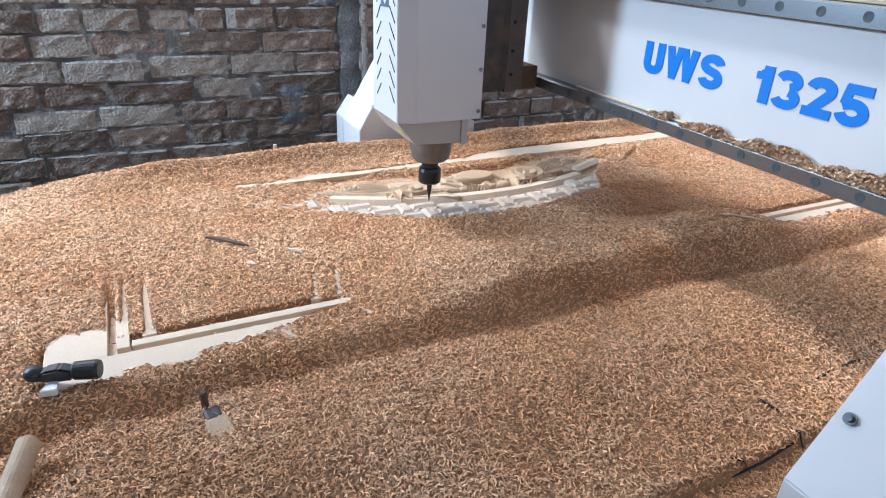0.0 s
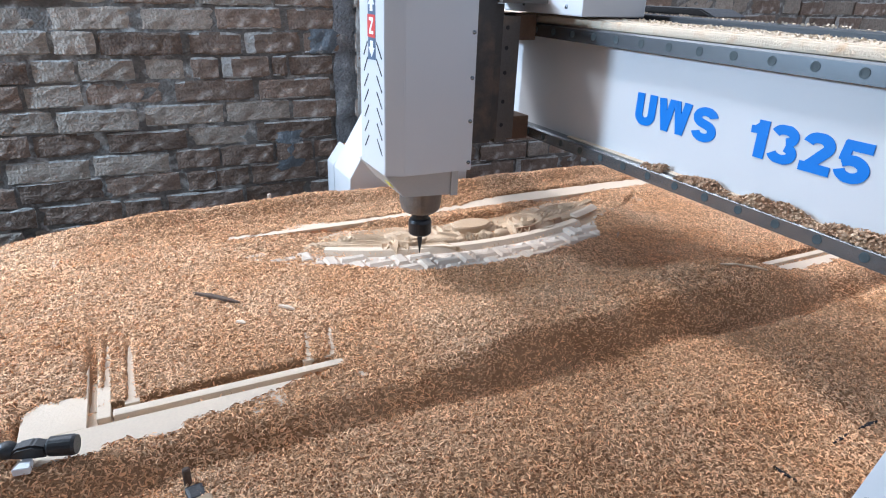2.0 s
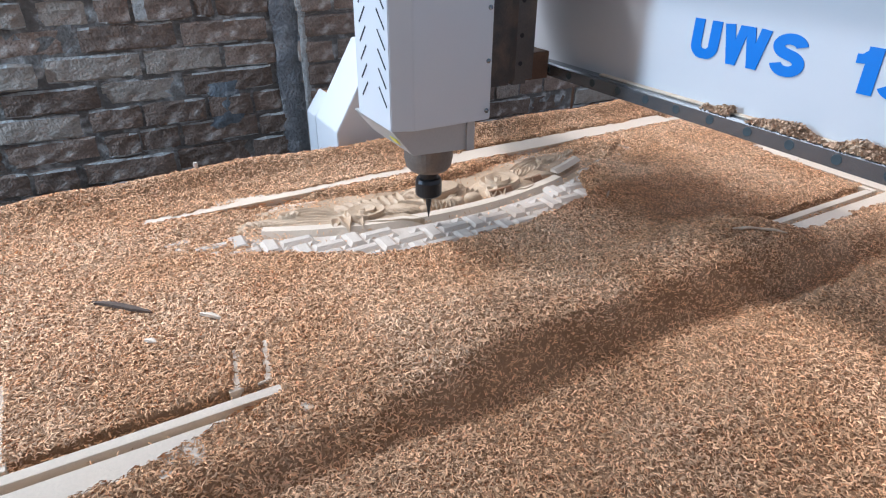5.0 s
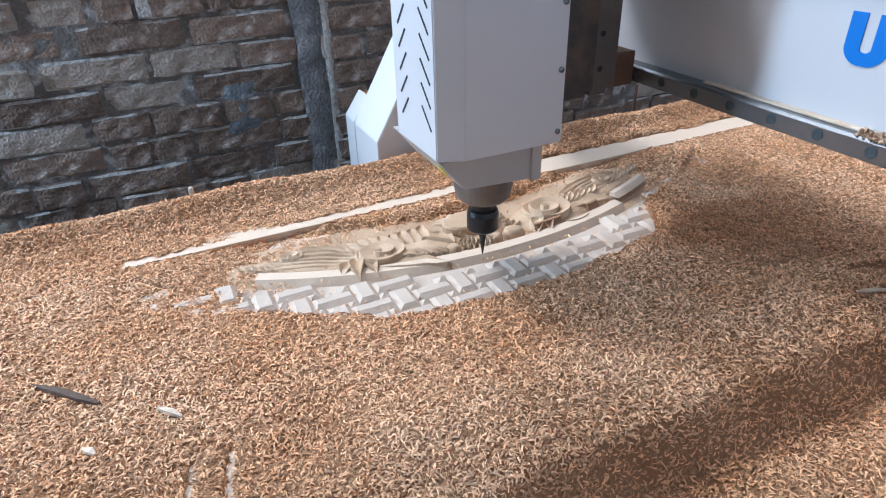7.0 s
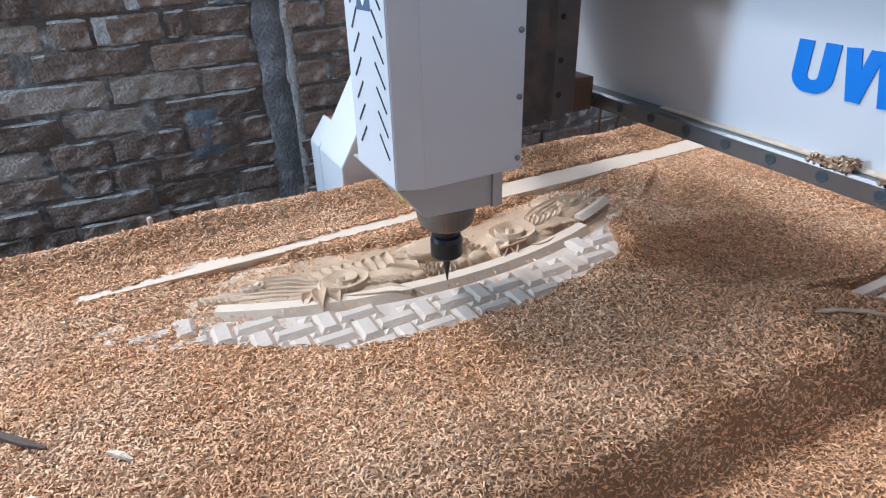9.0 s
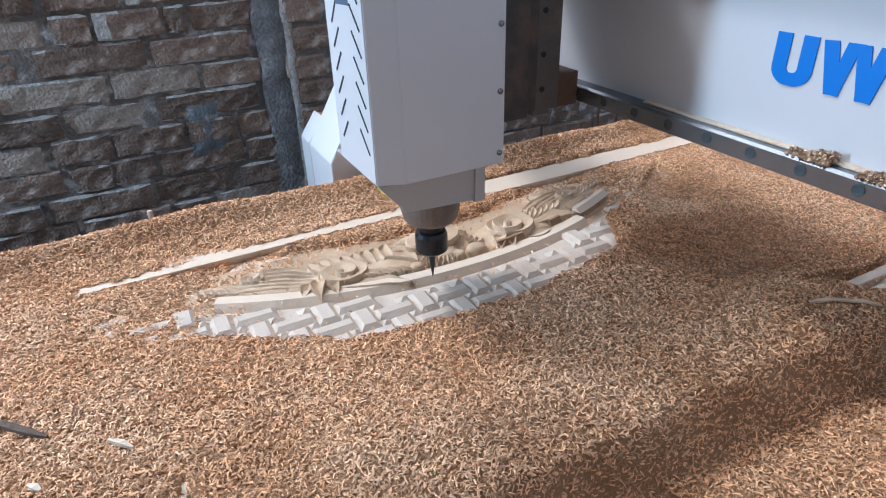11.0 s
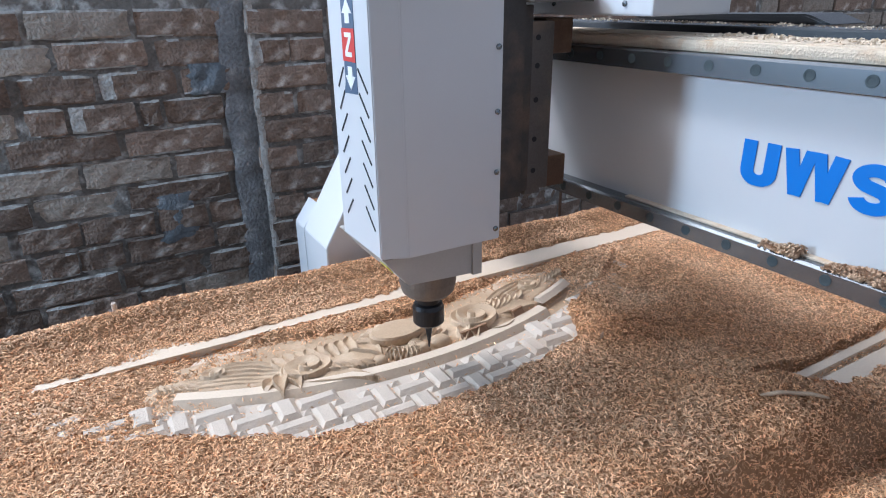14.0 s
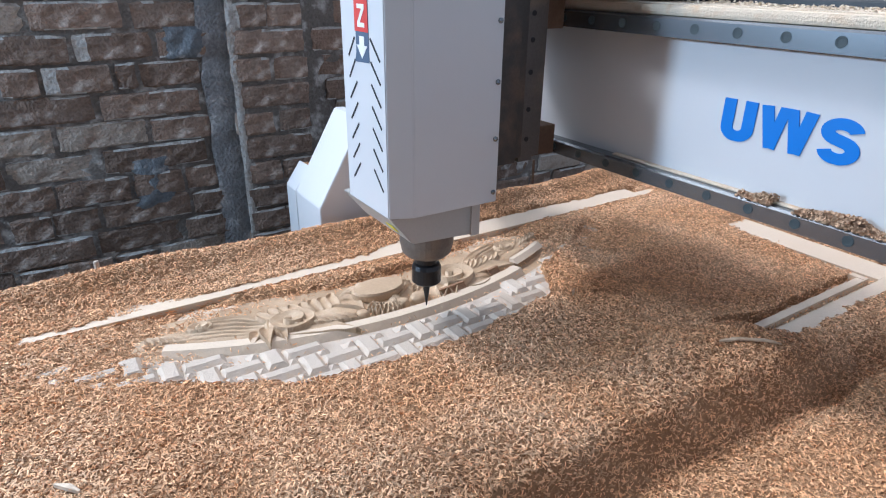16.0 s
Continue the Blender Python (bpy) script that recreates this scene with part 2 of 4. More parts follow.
for k in range(-12, 6):
    z = TOP + k * COURSE - 0.062
    given = COURSES.get(k, [])
    for x, length in given:
        ob = new("brick", brick_mesh(int(1000 * x) + 50 * k, length, 0.067))
        ob.parent = wall
        ob.matrix_basis = pose(x, WALL_Y + rng.uniform(-0.007, 0.004), z + rng.uniform(-0.003, 0.003), rng.uniform(-2, 2), rng.uniform(-0.8, 0.8), rng.uniform(-0.8, 0.8))
    end = given[0][0] - 0.012 if given else 0.955
    while end > -2.3 and k > -7:
        kind = rng.choice((0, 0, 1, 1, 1, 2, 3, 4))
        end -= LENGTHS[kind] + 0.012
        lay(end, z, kind, rng)
    start = 1.215 + rng.uniform(0, 0.1)
    while start < 5.6 and k > -7:
        kind = rng.choice((0, 1, 1, 2, 4))
        lay(start, z, kind, rng)
        start += LENGTHS[kind] + 0.012
# the pier between the two stretches of wall
PIER = 1.585
pier_core = part("pier_core", box(0.992, 1.196, PIER + 0.012, WALL_Y + 0.03, 0, WALL_TOP - 0.005), MORTAR, wall)
for k in range(-7, 6):
    z = TOP + k * COURSE - 0.062
    bits = [(0.985, 0.212)] if k % 2 else [(0.985, 0.105), (1.098, 0.098)]
    for x, length in bits:
        ob = new("brick", brick_mesh(int(1000 * x) + 70 * k, length, 0.064, 0.07))
        ob.parent = wall
        ob.matrix_basis = pose(x + rng.uniform(-0.004, 0.004), PIER + rng.uniform(-0.003, 0.003), z + rng.uniform(-0.003, 0.003), 0, rng.uniform(-0.8, 0.8), rng.uniform(-0.8, 0.8))


def smear(name, x0, x1, z0, z1, y, seed, steps=(14, 60), bulge=0.012, material=SMEAR):
    """A patch of cement with an uneven outline, thick in its middle."""
    r = random.Random(seed)
    bm = bmesh.new()
    grid = []
    for j in range(steps[1] + 1):
        row = []
        left, right = (0.14 + 0.14 * noise.noise((j * 14.0 / steps[1], side, seed)) + r.uniform(0, 0.015) for side in (0.3, 7.7))
        for i in range(steps[0] + 1):
            u = i / steps[0]
            x = x0 + (x1 - x0) * (left + u * (1 - left - right))
            z = z0 + (z1 - z0) * j / steps[1]
            t = 1 - abs(2 * u - 1) ** 2
            w = 1 - abs(2 * j / steps[1] - 1) ** 6
            row.append(bm.verts.new((x, y + 0.006 - bulge * t * w * (0.6 + 0.8 * noise.noise((x * 25, z * 25, seed))), z)))
        grid.append(row)
    for a, b in zip(grid, grid[1:]):
        for i in range(len(a) - 1):
            bm.faces.new((a[i], a[i + 1], b[i + 1], b[i])).smooth = True
    return part(name, bm, material, wall)


smear("cement_smear", 0.885, 1.01, 0.2, WALL_TOP - 0.005, WALL_Y - 0.006, 3, (14, 160), 0.003)
smear("cement_smear", 0.80, 0.935, 1.19, 1.272, WALL_Y - 0.006, 5, (14, 14), 0.016, SPLAT)
smear("cement_smear", 0.66, 0.80, 0.78, 0.93, WALL_Y - 0.004, 8, (14, 20), 0.010, SPLAT)
smear("cement_smear", 0.972, 1.006, 0.2, WALL_TOP - 0.005, PIER + 0.002, 9, (6, 160), 0.006, LIME)
# ---- the router's bed ----
bed = tagged(empty("router_bed"), "flat bed of a woodworking router buried in sawdust", "machine bed")
part("bed_top", box(-0.45, 2.35, -0.27, 1.05, 0.74, BED_Z, 0.004), BROWN, bed)
for y0 in (-0.25, 0.98):
    part("side_beam", box(-0.5, 2.4, y0, y0 + 0.06, 0.56, 0.738), WHITE, bed)
part("side_ledge", box(-0.45, 2.35, -0.62, -0.272, 0.74, 0.776, 0.003), BROWN, bed)
for x in (-0.4, 0.9, 2.2):
    for y in (-0.2, 0.96):
        part("leg", box(x, x + 0.09, y, y + 0.09, 0.0, 0.56, 0.004), WHITE, bed)

# ---- the carved panel ----
panel = tagged(empty("carved_panel"), "pale softwood headboard panel with half-carved arch and scrolls", "wood panel")


part("board", box(0.03, 1.95, 0.165, 0.911, 0.806, 0.836, 0.002), PANEL, panel)
# raised border pieces leave the grooves between them
BORDER = [(0.03, 1.95, 0.165, 0.226), (0.145, 1.84, 0.240, 0.256), (0.03, 0.112, 0.226, 0.87), (1.868, 1.95, 0.226, 0.87),
          (0.124, 0.142, 0.240, 0.80), (0.160, 0.180, 0.262, 0.52), (0.424, 0.500, 0.270, 0.36), (1.842, 1.858, 0.240, 0.80), (0.112, 1.868, 0.845, 0.910)]
for b in BORDER:
    part("border_strip", box(*b, 0.8355, PANEL_Z, 0.0012), PANEL, panel)
# ---- arch, weave and scrolls on the panel ----
def band(r_in, r_out, x0, x1, z0, z1, steps=60):
    """A bowed rail between two circles round one centre, seen from above."""
    bm = bmesh.new()
    rows = []
    for i in range(steps + 1):
        x = x0 + (x1 - x0) * i / steps
        a = math.atan2(-(math.sqrt(0.895 ** 2 - (x - 1.0) ** 2)), x - 1.0)
        rows.append([bm.verts.new((1.0 + r * math.cos(a), 1.515 + r * math.sin(a), z)) for r, z in ((r_in, z0), (r_in, z1), (r_out - 0.012, z1), (r_out, z0))])
    for a, b in zip(rows, rows[1:]):
        for i in range(3):
            bm.faces.new((a[i], b[i], b[i + 1], a[i + 1]))
    bm.faces.new(rows[0])
    bm.faces.new(rows[-1][::-1])
    bmesh.ops.recalc_face_normals(bm, faces=bm.faces)
    return bm


part("arch_rail", band(0.889, 0.921, 0.592, 1.275, 0.835, 0.8498), PANEL, panel, "smooth bowed rail of pale wood")

part("uncut_tab", band(0.8795, 0.8865, 1.072, 1.135, 0.849, 0.859, 8), BARKY, panel, "brown uncut edge of the board")
part("uncut_tab", band(0.8795, 0.8865, 1.205, 1.235, 0.849, 0.860, 6), BARKY, panel, "brown uncut edge of the board")
part("rail_end", band(0.872, 0.893, 1.285, 1.395, 0.8495, 0.857, 12), PANEL, panel)


def wedge(length, width, height, slope=0.8, end=0.25):
    """A little bar with sloping sides, as the cutter leaves it."""
    bm = bmesh.new()
    a, b = (length / 2, width / 2), (length / 2 - end * height, width / 2 - slope * height)
    low = [bm.verts.new((sx * a[0], sy * a[1], 0)) for sx, sy in ((-1, -1), (1, -1), (1, 1), (-1, 1))]
    top = [bm.verts.new((sx * b[0], sy * b[1], height)) for sx, sy in ((-1, -1), (1, -1), (1, 1), (-1, 1))]
    bm.faces.new(top)
    for i in range(4):
        j = (i + 1) % 4
        bm.faces.new((low[i], low[j], top[j], top[i]))
    return mesh_of("weave_bar", bm, DUSTY)


LONG, SHORT, STUB = wedge(0.070, 0.041, 0.0098, 1.45, 0.9), wedge(0.062, 0.042, 0.0096, 1.2, 1.1), wedge(0.027, 0.025, 0.0088, 1.35, 1.45)
STEP, ROW = 0.0978, 0.0455  # from bar to bar along a row, and from row to row


def in_weave(x, y):
    d = math.hypot(x - 1.0, y - 1.515)
    return 0.938 < d < 1.07 and 0.36 < x < 1.64 and y < 0.83


def weave_bar(mesh, x, y, turn):
    if in_weave(x, y):
        ob = new("weave_bar", mesh)
        ob.parent, ob.matrix_basis = panel, pose(x, y, 0.8400 + 0.0008 * noise.noise((x * 40, y * 40, 0)), 0, 0, turn)


part("weave_floor", band(0.9235, 1.085, 0.45, 1.55, 0.8355, 0.8401), DUSTY, panel)
# basket weave square to the panel: long bars, a short one across each gap, small pyramids in the corners
for row in range(-4, 7):
    for i in range(-5, 8):
        x, y = 0.782 + i * STEP + (row % 2) * STEP / 2, 0.599 + row * ROW
        weave_bar(LONG, x, y, 0)
        weave_bar(SHORT, x + STEP / 2, y, 90)
        weave_bar(STUB, x + STEP / 4, y - ROW / 2, 0)
        weave_bar(STUB, x - STEP / 4, y - ROW / 2, 0)


def raw_mesh(name, verts, faces, material):
    """A mesh of four-cornered faces from arrays."""
    me = bpy.data.meshes.new(name)
    me.vertices.add(len(verts))
    me.vertices.foreach_set("co", verts.astype(np.float32).ravel())
    me.loops.add(faces.size)
    me.loops.foreach_set("vertex_index", faces.astype(np.int32).ravel())
    me.polygons.add(len(faces))
    me.polygons.foreach_set("loop_start", np.arange(0, faces.size, 4, dtype=np.int32))
    me.update(calc_edges=True)
    me.materials.append(material)
    return me


def oval(x, y, cx, cy, rx, ry, turn):
    """Coordinates within a turned oval, 1 at its rim."""
    c, s = math.cos(math.radians(turn)), math.sin(math.radians(turn))
    a, b = ((x - cx) * c + (y - cy) * s) / rx, (-(x - cx) * s + (y - cy) * c) / ry
    return a, b, np.hypot(a, b)


def mass(x, y, cx, cy, rx, ry, turn, height):
    """A low rounded body that leaves grow from."""
    return height * np.clip(1 - oval(x, y, cx, cy, rx, ry, turn)[2] ** 4, 0, 1) ** 0.5


def gouge(x, y, x0, y0, x1, y1, bend, width, height):
    """A leaf from base to tip, hollowed along its bent spine, with a crisp raised rim."""
    dx, dy = x1 - x0, y1 - y0
    length = math.hypot(dx, dy)
    u = ((x - x0) * dx + (y - y0) * dy) / length ** 2
    v = (-(x - x0) * dy + (y - y0) * dx) / length - 4 * bend * u * (1 - u)
    half = width * np.sin(np.pi * np.clip(0.12 + 0.88 * u, 0, 1) ** 0.8)
    t = v / np.maximum(half, 1e-5)
    inside = (u > 0) & (u < 1) & (np.abs(t) < 1)
    return np.where(inside, height * (0.50 + 0.50 * t * t) * (0.7 + 0.3 * np.sin(np.pi * np.clip(u, 0, 1))) * np.clip((1 - np.abs(t)) * 9, 0, 1), 0)


def spiral(x, y, cx, cy, rx, ry, turns, height, side=1):
    """A rolled leaf that winds inwards in steps."""
    a, b, rho = oval(x, y, cx, cy, rx, ry, 0)
    wave = side * np.arctan2(b, a) / (2 * np.pi) + turns * rho
    step = wave - np.floor(wave)
    return np.where(rho < 1, height * (0.45 + 0.55 * step ** 0.6) * np.clip((1 - rho) * 14, 0, 1), 0)


RX0, RX1, RY0, RY1 = 0.52, 1.46, 0.585, 0.81
rnx, rny = 840, 200
rx_, ry_ = np.meshgrid(np.linspace(RX0, RX1, rnx), np.linspace(RY0, RY1, rny))
bow = 1.515 - np.sqrt(0.895 ** 2 - (rx_ - 1.0) ** 2)
BOSS = (0.976, 0.709)
layers = [
    # low bodies
    mass(rx_, ry_, 0.825, 0.690, 0.100, 0.050, -12, 0.0065), mass(rx_, ry_, 0.680, 0.716, 0.140, 0.026, -21, 0.0055),
    mass(rx_, ry_, 1.135, 0.690, 0.095, 0.050, 10, 0.0065), mass(rx_, ry_, 1.290, 0.735, 0.130, 0.030, 21, 0.0055),
    mass(rx_, ry_, BOSS[0], BOSS[1], 0.080, 0.052, 0, 0.0060),
    # rolled leaves
    spiral(rx_, ry_, 1.133, 0.692, 0.052, 0.043, 2.3, 0.0165), spiral(rx_, ry_, 0.795, 0.690, 0.046, 0.036, 1.8, 0.0140, -1),
    spiral(rx_, ry_, 0.655, 0.752, 0.022, 0.016, 1.6, 0.0110, -1), spiral(rx_, ry_, 1.315, 0.757, 0.028, 0.020, 1.8, 0.0110),
    # leaves that lap over the rail
    gouge(rx_, ry_, 0.770, 0.664, 0.893, 0.601, 0.010, 0.021, 0.0115), gouge(rx_, ry_, 0.762, 0.690, 0.768, 0.632, 0.003, 0.013, 0.0160),
    gouge(rx_, ry_, 0.752, 0.690, 0.740, 0.634, -0.003, 0.014, 0.0170), gouge(rx_, ry_, 0.738, 0.686, 0.716, 0.650, -0.003, 0.012, 0.0130),
    gouge(rx_, ry_, 1.100, 0.672, 1.074, 0.624, -0.004, 0.014, 0.0170), gouge(rx_, ry_, 1.112, 0.668, 1.100, 0.622, -0.002, 0.013, 0.0160),
    gouge(rx_, ry_, 1.125, 0.655, 1.215, 0.660, -0.012, 0.016, 0.0110), gouge(rx_, ry_, 1.185, 0.690, 1.290, 0.672, 0.012, 0.020, 0.0105),
    # hollow hooks beside the boss
    gouge(rx_, ry_, 0.880, 0.722, 0.925, 0.662, 0.014, 0.022, 0.0120), gouge(rx_, ry_, 1.040, 0.722, 1.000, 0.664, -0.014, 0.020, 0.0120),
    mass(rx_, ry_, 0.914, 0.648, 0.014, 0.013, 0, 0.0120), mass(rx_, ry_, 0.997, 0.650, 0.014, 0.013, 0, 0.0120), mass(rx_, ry_, 1.035, 0.652, 0.022, 0.017, 0, 0.0125),
]
for k in range(8):  # feathers along the upper edge of the scrolls
    layers.append(gouge(rx_, ry_, 0.775 + 0.016 * k, 0.706 - 0.001 * k, 0.752 + 0.021 * k, 0.752 + 0.003 * math.sin(k), 0.007, 0.0125, 0.0135 + 0.001 * (k % 2)))
    layers.append(gouge(rx_, ry_, 1.150 + 0.012 * k, 0.700 + 0.002 * k, 1.160 + 0.018 * k, 0.745 + 0.001 * k, -0.007, 0.0115, 0.0125 + 0.001 * (k % 2)))
for k in range(6):  # lobes of the lower leaves
    layers.append(gouge(rx_, ry_, 0.800 + 0.014 * k, 0.690 - 0.006 * k, 0.822 + 0.017 * k, 0.664 - 0.005 * k, -0.005, 0.0105, 0.0140))
    layers.append(gouge(rx_, ry_, 1.062 - 0.006 * k, 0.688 + 0.008 * k, 1.040 - 0.004 * k, 0.672 + 0.014 * k, 0.004, 0.0090, 0.0120))
for k in range(5):  # long fluted tails
    layers.append(gouge(rx_, ry_, 0.765, 0.672 + 0.010 * k, 0.560 + 0.022 * k, 0.742 + 0.008 * k, -0.010, 0.0085, 0.0085 + 0.0006 * k))
    layers.append(gouge(rx_, ry_, 1.170, 0.680 + 0.010 * k, 1.430 - 0.020 * k, 0.775 + 0.004 * k, 0.012, 0.0090, 0.0080 + 0.0006 * k))
for k in range(5):  # curled ends
    layers.append(gouge(rx_, ry_, 0.630 - 0.012 * k, 0.722 + 0.006 * k, 0.612 - 0.010 * k, 0.752 + 0.004 * k, 0.006, 0.0080, 0.0100))
    layers.append(gouge(rx_, ry_, 1.345 + 0.014 * k, 0.750 + 0.006 * k, 1.368 + 0.014 * k, 0.786 + 0.003 * k, -0.006, 0.0085, 0.0105))
for k in range(11):  # fluted shells above and below the boss
    a = math.radians(-165 + 15 * k)
    layers.append(gouge(rx_, ry_, 0.968 + 0.010 * math.cos(a), 0.670 + 0.008 * math.sin(a), 0.968 + 0.042 * math.cos(a), 0.670 + 0.040 * math.sin(a), 0.0, 0.0068, 0.0150))
    layers.append(gouge(rx_, ry_, BOSS[0] + 0.050 * math.cos(-a), BOSS[1] + 0.024 * math.sin(-a), BOSS[0] + 0.082 * math.cos(-a), BOSS[1] + 0.060 * math.sin(-a), 0.0, 0.0085, 0.0110))
relief = np.maximum.reduce(layers)
relief += 0.0008 * np.sin(rx_ * 90) * np.cos(ry_ * 120) * (relief > 0.001)
worked = np.clip((ry_ - bow + 0.006) / 0.004, 0, 1)
height = 0.8365 + (0.0035 + 1.35 * relief) * np.maximum(worked, relief > 0.006)
rv = np.stack([rx_.ravel(), ry_.ravel(), height.ravel()], 1)
ri = (np.arange(rny - 1)[:, None] * rnx + np.arange(rnx - 1)[None]).ravel()
relief_mesh = new("carved_relief", raw_mesh("carved_relief", rv, np.stack([ri, ri + 1, ri + rnx + 1, ri + rnx], 1), CARVED))
relief_mesh.parent = panel
tagged(relief_mesh, "tan scrolls and leaves carved in relief")
bm = turned([(1.0, -1.0), (1.0, 0.6), (0.93, 1.0)], steps=40)
bmesh.ops.transform(bm, matrix=Matrix.Translation((*BOSS, 0.8535)) @ Matrix.Diagonal((0.054, 0.033, 0.010, 1)), verts=bm.verts)
part("oval_boss", bm, CARVED, panel, "smooth oval boss")

# ---- sawdust ----
X0, X1, Y0, Y1 = -0.47, 2.37, -0.61, 1.075


def smooth(e0, e1, v):
    t = np.clip((v - e0) / (e1 - e0), 0, 1)
    return t * t * (3 - 2 * t)


def lumps(x, y, scale, seed):
    """Soft value noise from a few fixed waves."""
    r = np.random.RandomState(seed)
    total = np.zeros_like(x)
    for _ in range(14):
        a, p, k = r.uniform(0, 2 * np.pi), r.uniform(0, 2 * np.pi), scale * r.uniform(0.6, 1.7)
        total += np.sin((x * np.cos(a) + y * np.sin(a)) * k + p)
    return total / 14


def bare(x, y):
    """1 where the panel lies bare, 0 where sawdust covers it."""
    j = 0.012 * lumps(x, y, 60, 5) + 0.010 * lumps(x, y, 160, 6)
    d = np.hypot(x - 1.0, y - 1.515)
    lower = 1.034 - 0.050 * smooth(0.75, 0.50, x) - 0.015 * smooth(1.0, 1.15, x) - 0.085 * smooth(1.24, 1.33, x)
    arch = smooth(0.010, -0.010, d + j - lower) * smooth(0.72, 0.76, d + j) * smooth(0.47, 0.60, x + j + (y - 0.6) * 0.3) * smooth(1.50, 1.42, x + j)
    arch = arch * smooth(0.30, 0.0, np.abs(x - 1.0) - 0.30 + (0.9 - d) * 0.9)
    front = smooth(0.172, 0.192, y + 1.6 * j) * smooth(0.274, 0.264, y + j * 0.5)
    left = front * smooth(0.02, 0.05, x + j) * smooth(0.50, 0.40, x + j) * smooth(0.0, 0.012, y + 1.2 * j - 0.172 - 0.058 * smooth(0.20, 0.48, x))
    right = front * smooth(1.42, 1.50, x + 2 * j + (y - 0.2) * 1.0) * smooth(1.99, 1.96, x) * smooth(0.192, 0.210, y + 1.5 * j)
    side_l = smooth(0.02, 0.06, x + 2 * j) * smooth(0.135, 0.125, x + j) * smooth(0.16, 0.18, y) * smooth(0.31, 0.25, y + 3 * j)
    side_r = smooth(1.85, 1.865, x + j) * smooth(1.965, 1.95, x) * smooth(0.18, 0.2, y) * smooth(0.62, 0.50, y + j) * (1 - 0.8 * smooth(0.0, 0.25, lumps(x, y, 45, 23)))
    strip = smooth(0.838, 0.846, y + j * 0.3) * smooth(0.911, 0.898, y + j * 1.6 + 0.042 * smooth(1.20, 0.95, x)) * smooth(-0.35, 0.1, lumps(x, y * 0.2, 45, 17) + 0.25 + 0.5 * smooth(0.9, 1.2, x)) * smooth(0.38, 0.43, x) * smooth(1.95, 1.8, x)
    fade = smooth(0.50, 0.34, y + 4 * j) * smooth(0.20, 0.22, y)
    streaks = fade * np.maximum.reduce([smooth(w, 0.6 * w, np.abs(x + 0.15 * j - c)) for c, w in ((0.118, 0.009), (0.138, 0.004), (0.170, 0.005))])
    marks = smooth(0.36, 0.33, y + 2 * j) * smooth(0.27, 0.275, y) * np.maximum(smooth(0.0035, 0.0015, np.abs(x - 0.436 - 0.2 * (y - 0.28))), smooth(0.0035, 0.0015, np.abs(x - 0.478 - 0.2 * (y - 0.28))))
    return np.maximum.reduce([arch, left, right, side_l, side_r, strip, 0.5 * streaks, 0.35 * marks])


def dust(x, y):
    """Height of the sawdust."""
    on = smooth(0.145, 0.165, y) * smooth(0.920, 0.912, y) * smooth(0.0, 0.03, x) * smooth(1.98, 1.955, x)
    cover = 0.009 + 0.006 * lumps(x, y, 14, 1) + 0.004 * lumps(x, y, 40, 2)
    thin = np.maximum(smooth(0.75, 0.50, x) * smooth(0.46, 0.30, y) * smooth(0.0, 0.06, x), smooth(0.78, 0.82, y) * smooth(0.93, 0.90, y))
    thin = np.maximum(thin, smooth(1.30, 1.55, x) * smooth(0.60, 0.35, y) * smooth(1.97, 1.94, x))
    cover = cover * (1 - 0.8 * thin)
    hump = 0.034 * (1 + 0.3 * lumps(x, y, 16, 21)) * np.exp(-((y - 0.225 - 0.02 * np.sin(4 * x)) / np.where(y < 0.225, 0.14, 0.10)) ** 2) * smooth(0.50, 0.80, x) * smooth(1.56, 1.38, x)
    low = 0.831 + 0.008 * lumps(x, y, 9, 3) + 0.005 * lumps(x, y, 30, 4) + 0.018 * np.exp(-((y + 0.06) / 0.09) ** 2)
    edge = 0.140 + 0.022 * lumps(x, y, 9, 20) + 0.014 * lumps(x, y, 22, 8) + 0.008 * lumps(x, y, 60, 14)
    low = low - (0.010 + 0.012 * smooth(1.05, 1.35, x)) * np.exp(-((y - edge + 0.035) / 0.028) ** 2)
    h = low + (PANEL_Z + cover + hump - low) * smooth(-0.034, 0.020, y - edge)
    h = np.maximum(h, 0.803) - 0.040 * bare(x, y) * on
    d = np.hypot(x - 1.0, y - 1.515)
    poke = smooth(0.935, 0.945, d) * smooth(1.02, 1.0, d + 0.02 * lumps(x, y, 50, 15)) * np.maximum(smooth(0.60, 0.55, x) * smooth(0.36, 0.40, x), smooth(1.44, 1.47, x) * smooth(1.62, 1.60, x))
    h = h + (PANEL_Z - 0.002 + 0.003 * lumps(x, y, 60, 16) - h) * poke * 0.9
    ridge = 0.040 * np.exp(-((y - 0.980 - 0.006 * lumps(x, y, 14, 22)) / np.where(y < 0.980, 0.030, 0.042)) ** 2) * (0.85 + 0.3 * lumps(x, y, 10, 7) + 0.12 * lumps(x, y, 35, 18)) * smooth(-0.15, 0.35, x)
    h = h + ridge
    h = h - 0.16 * smooth(1.005, 1.06, y) - 0.05 * smooth(0.1, -0.4, x)
    h = h - 0.022 * smooth(-0.284, -0.292, y) * smooth(0.66, 0.70, x)
    h = h + 0.007 * lumps(x, y, 24, 24) * smooth(0.36, 0.20, y)
    return h + 0.0030 * lumps(x, y, 150, 9) + 0.0016 * lumps(x, y, 320, 10)


nx, ny = 520, 320
gx, gy = np.meshgrid(np.linspace(X0, X1, nx), np.linspace(Y0, Y1, ny))
gv = np.stack([gx.ravel(), gy.ravel(), dust(gx, gy).ravel()], 1)
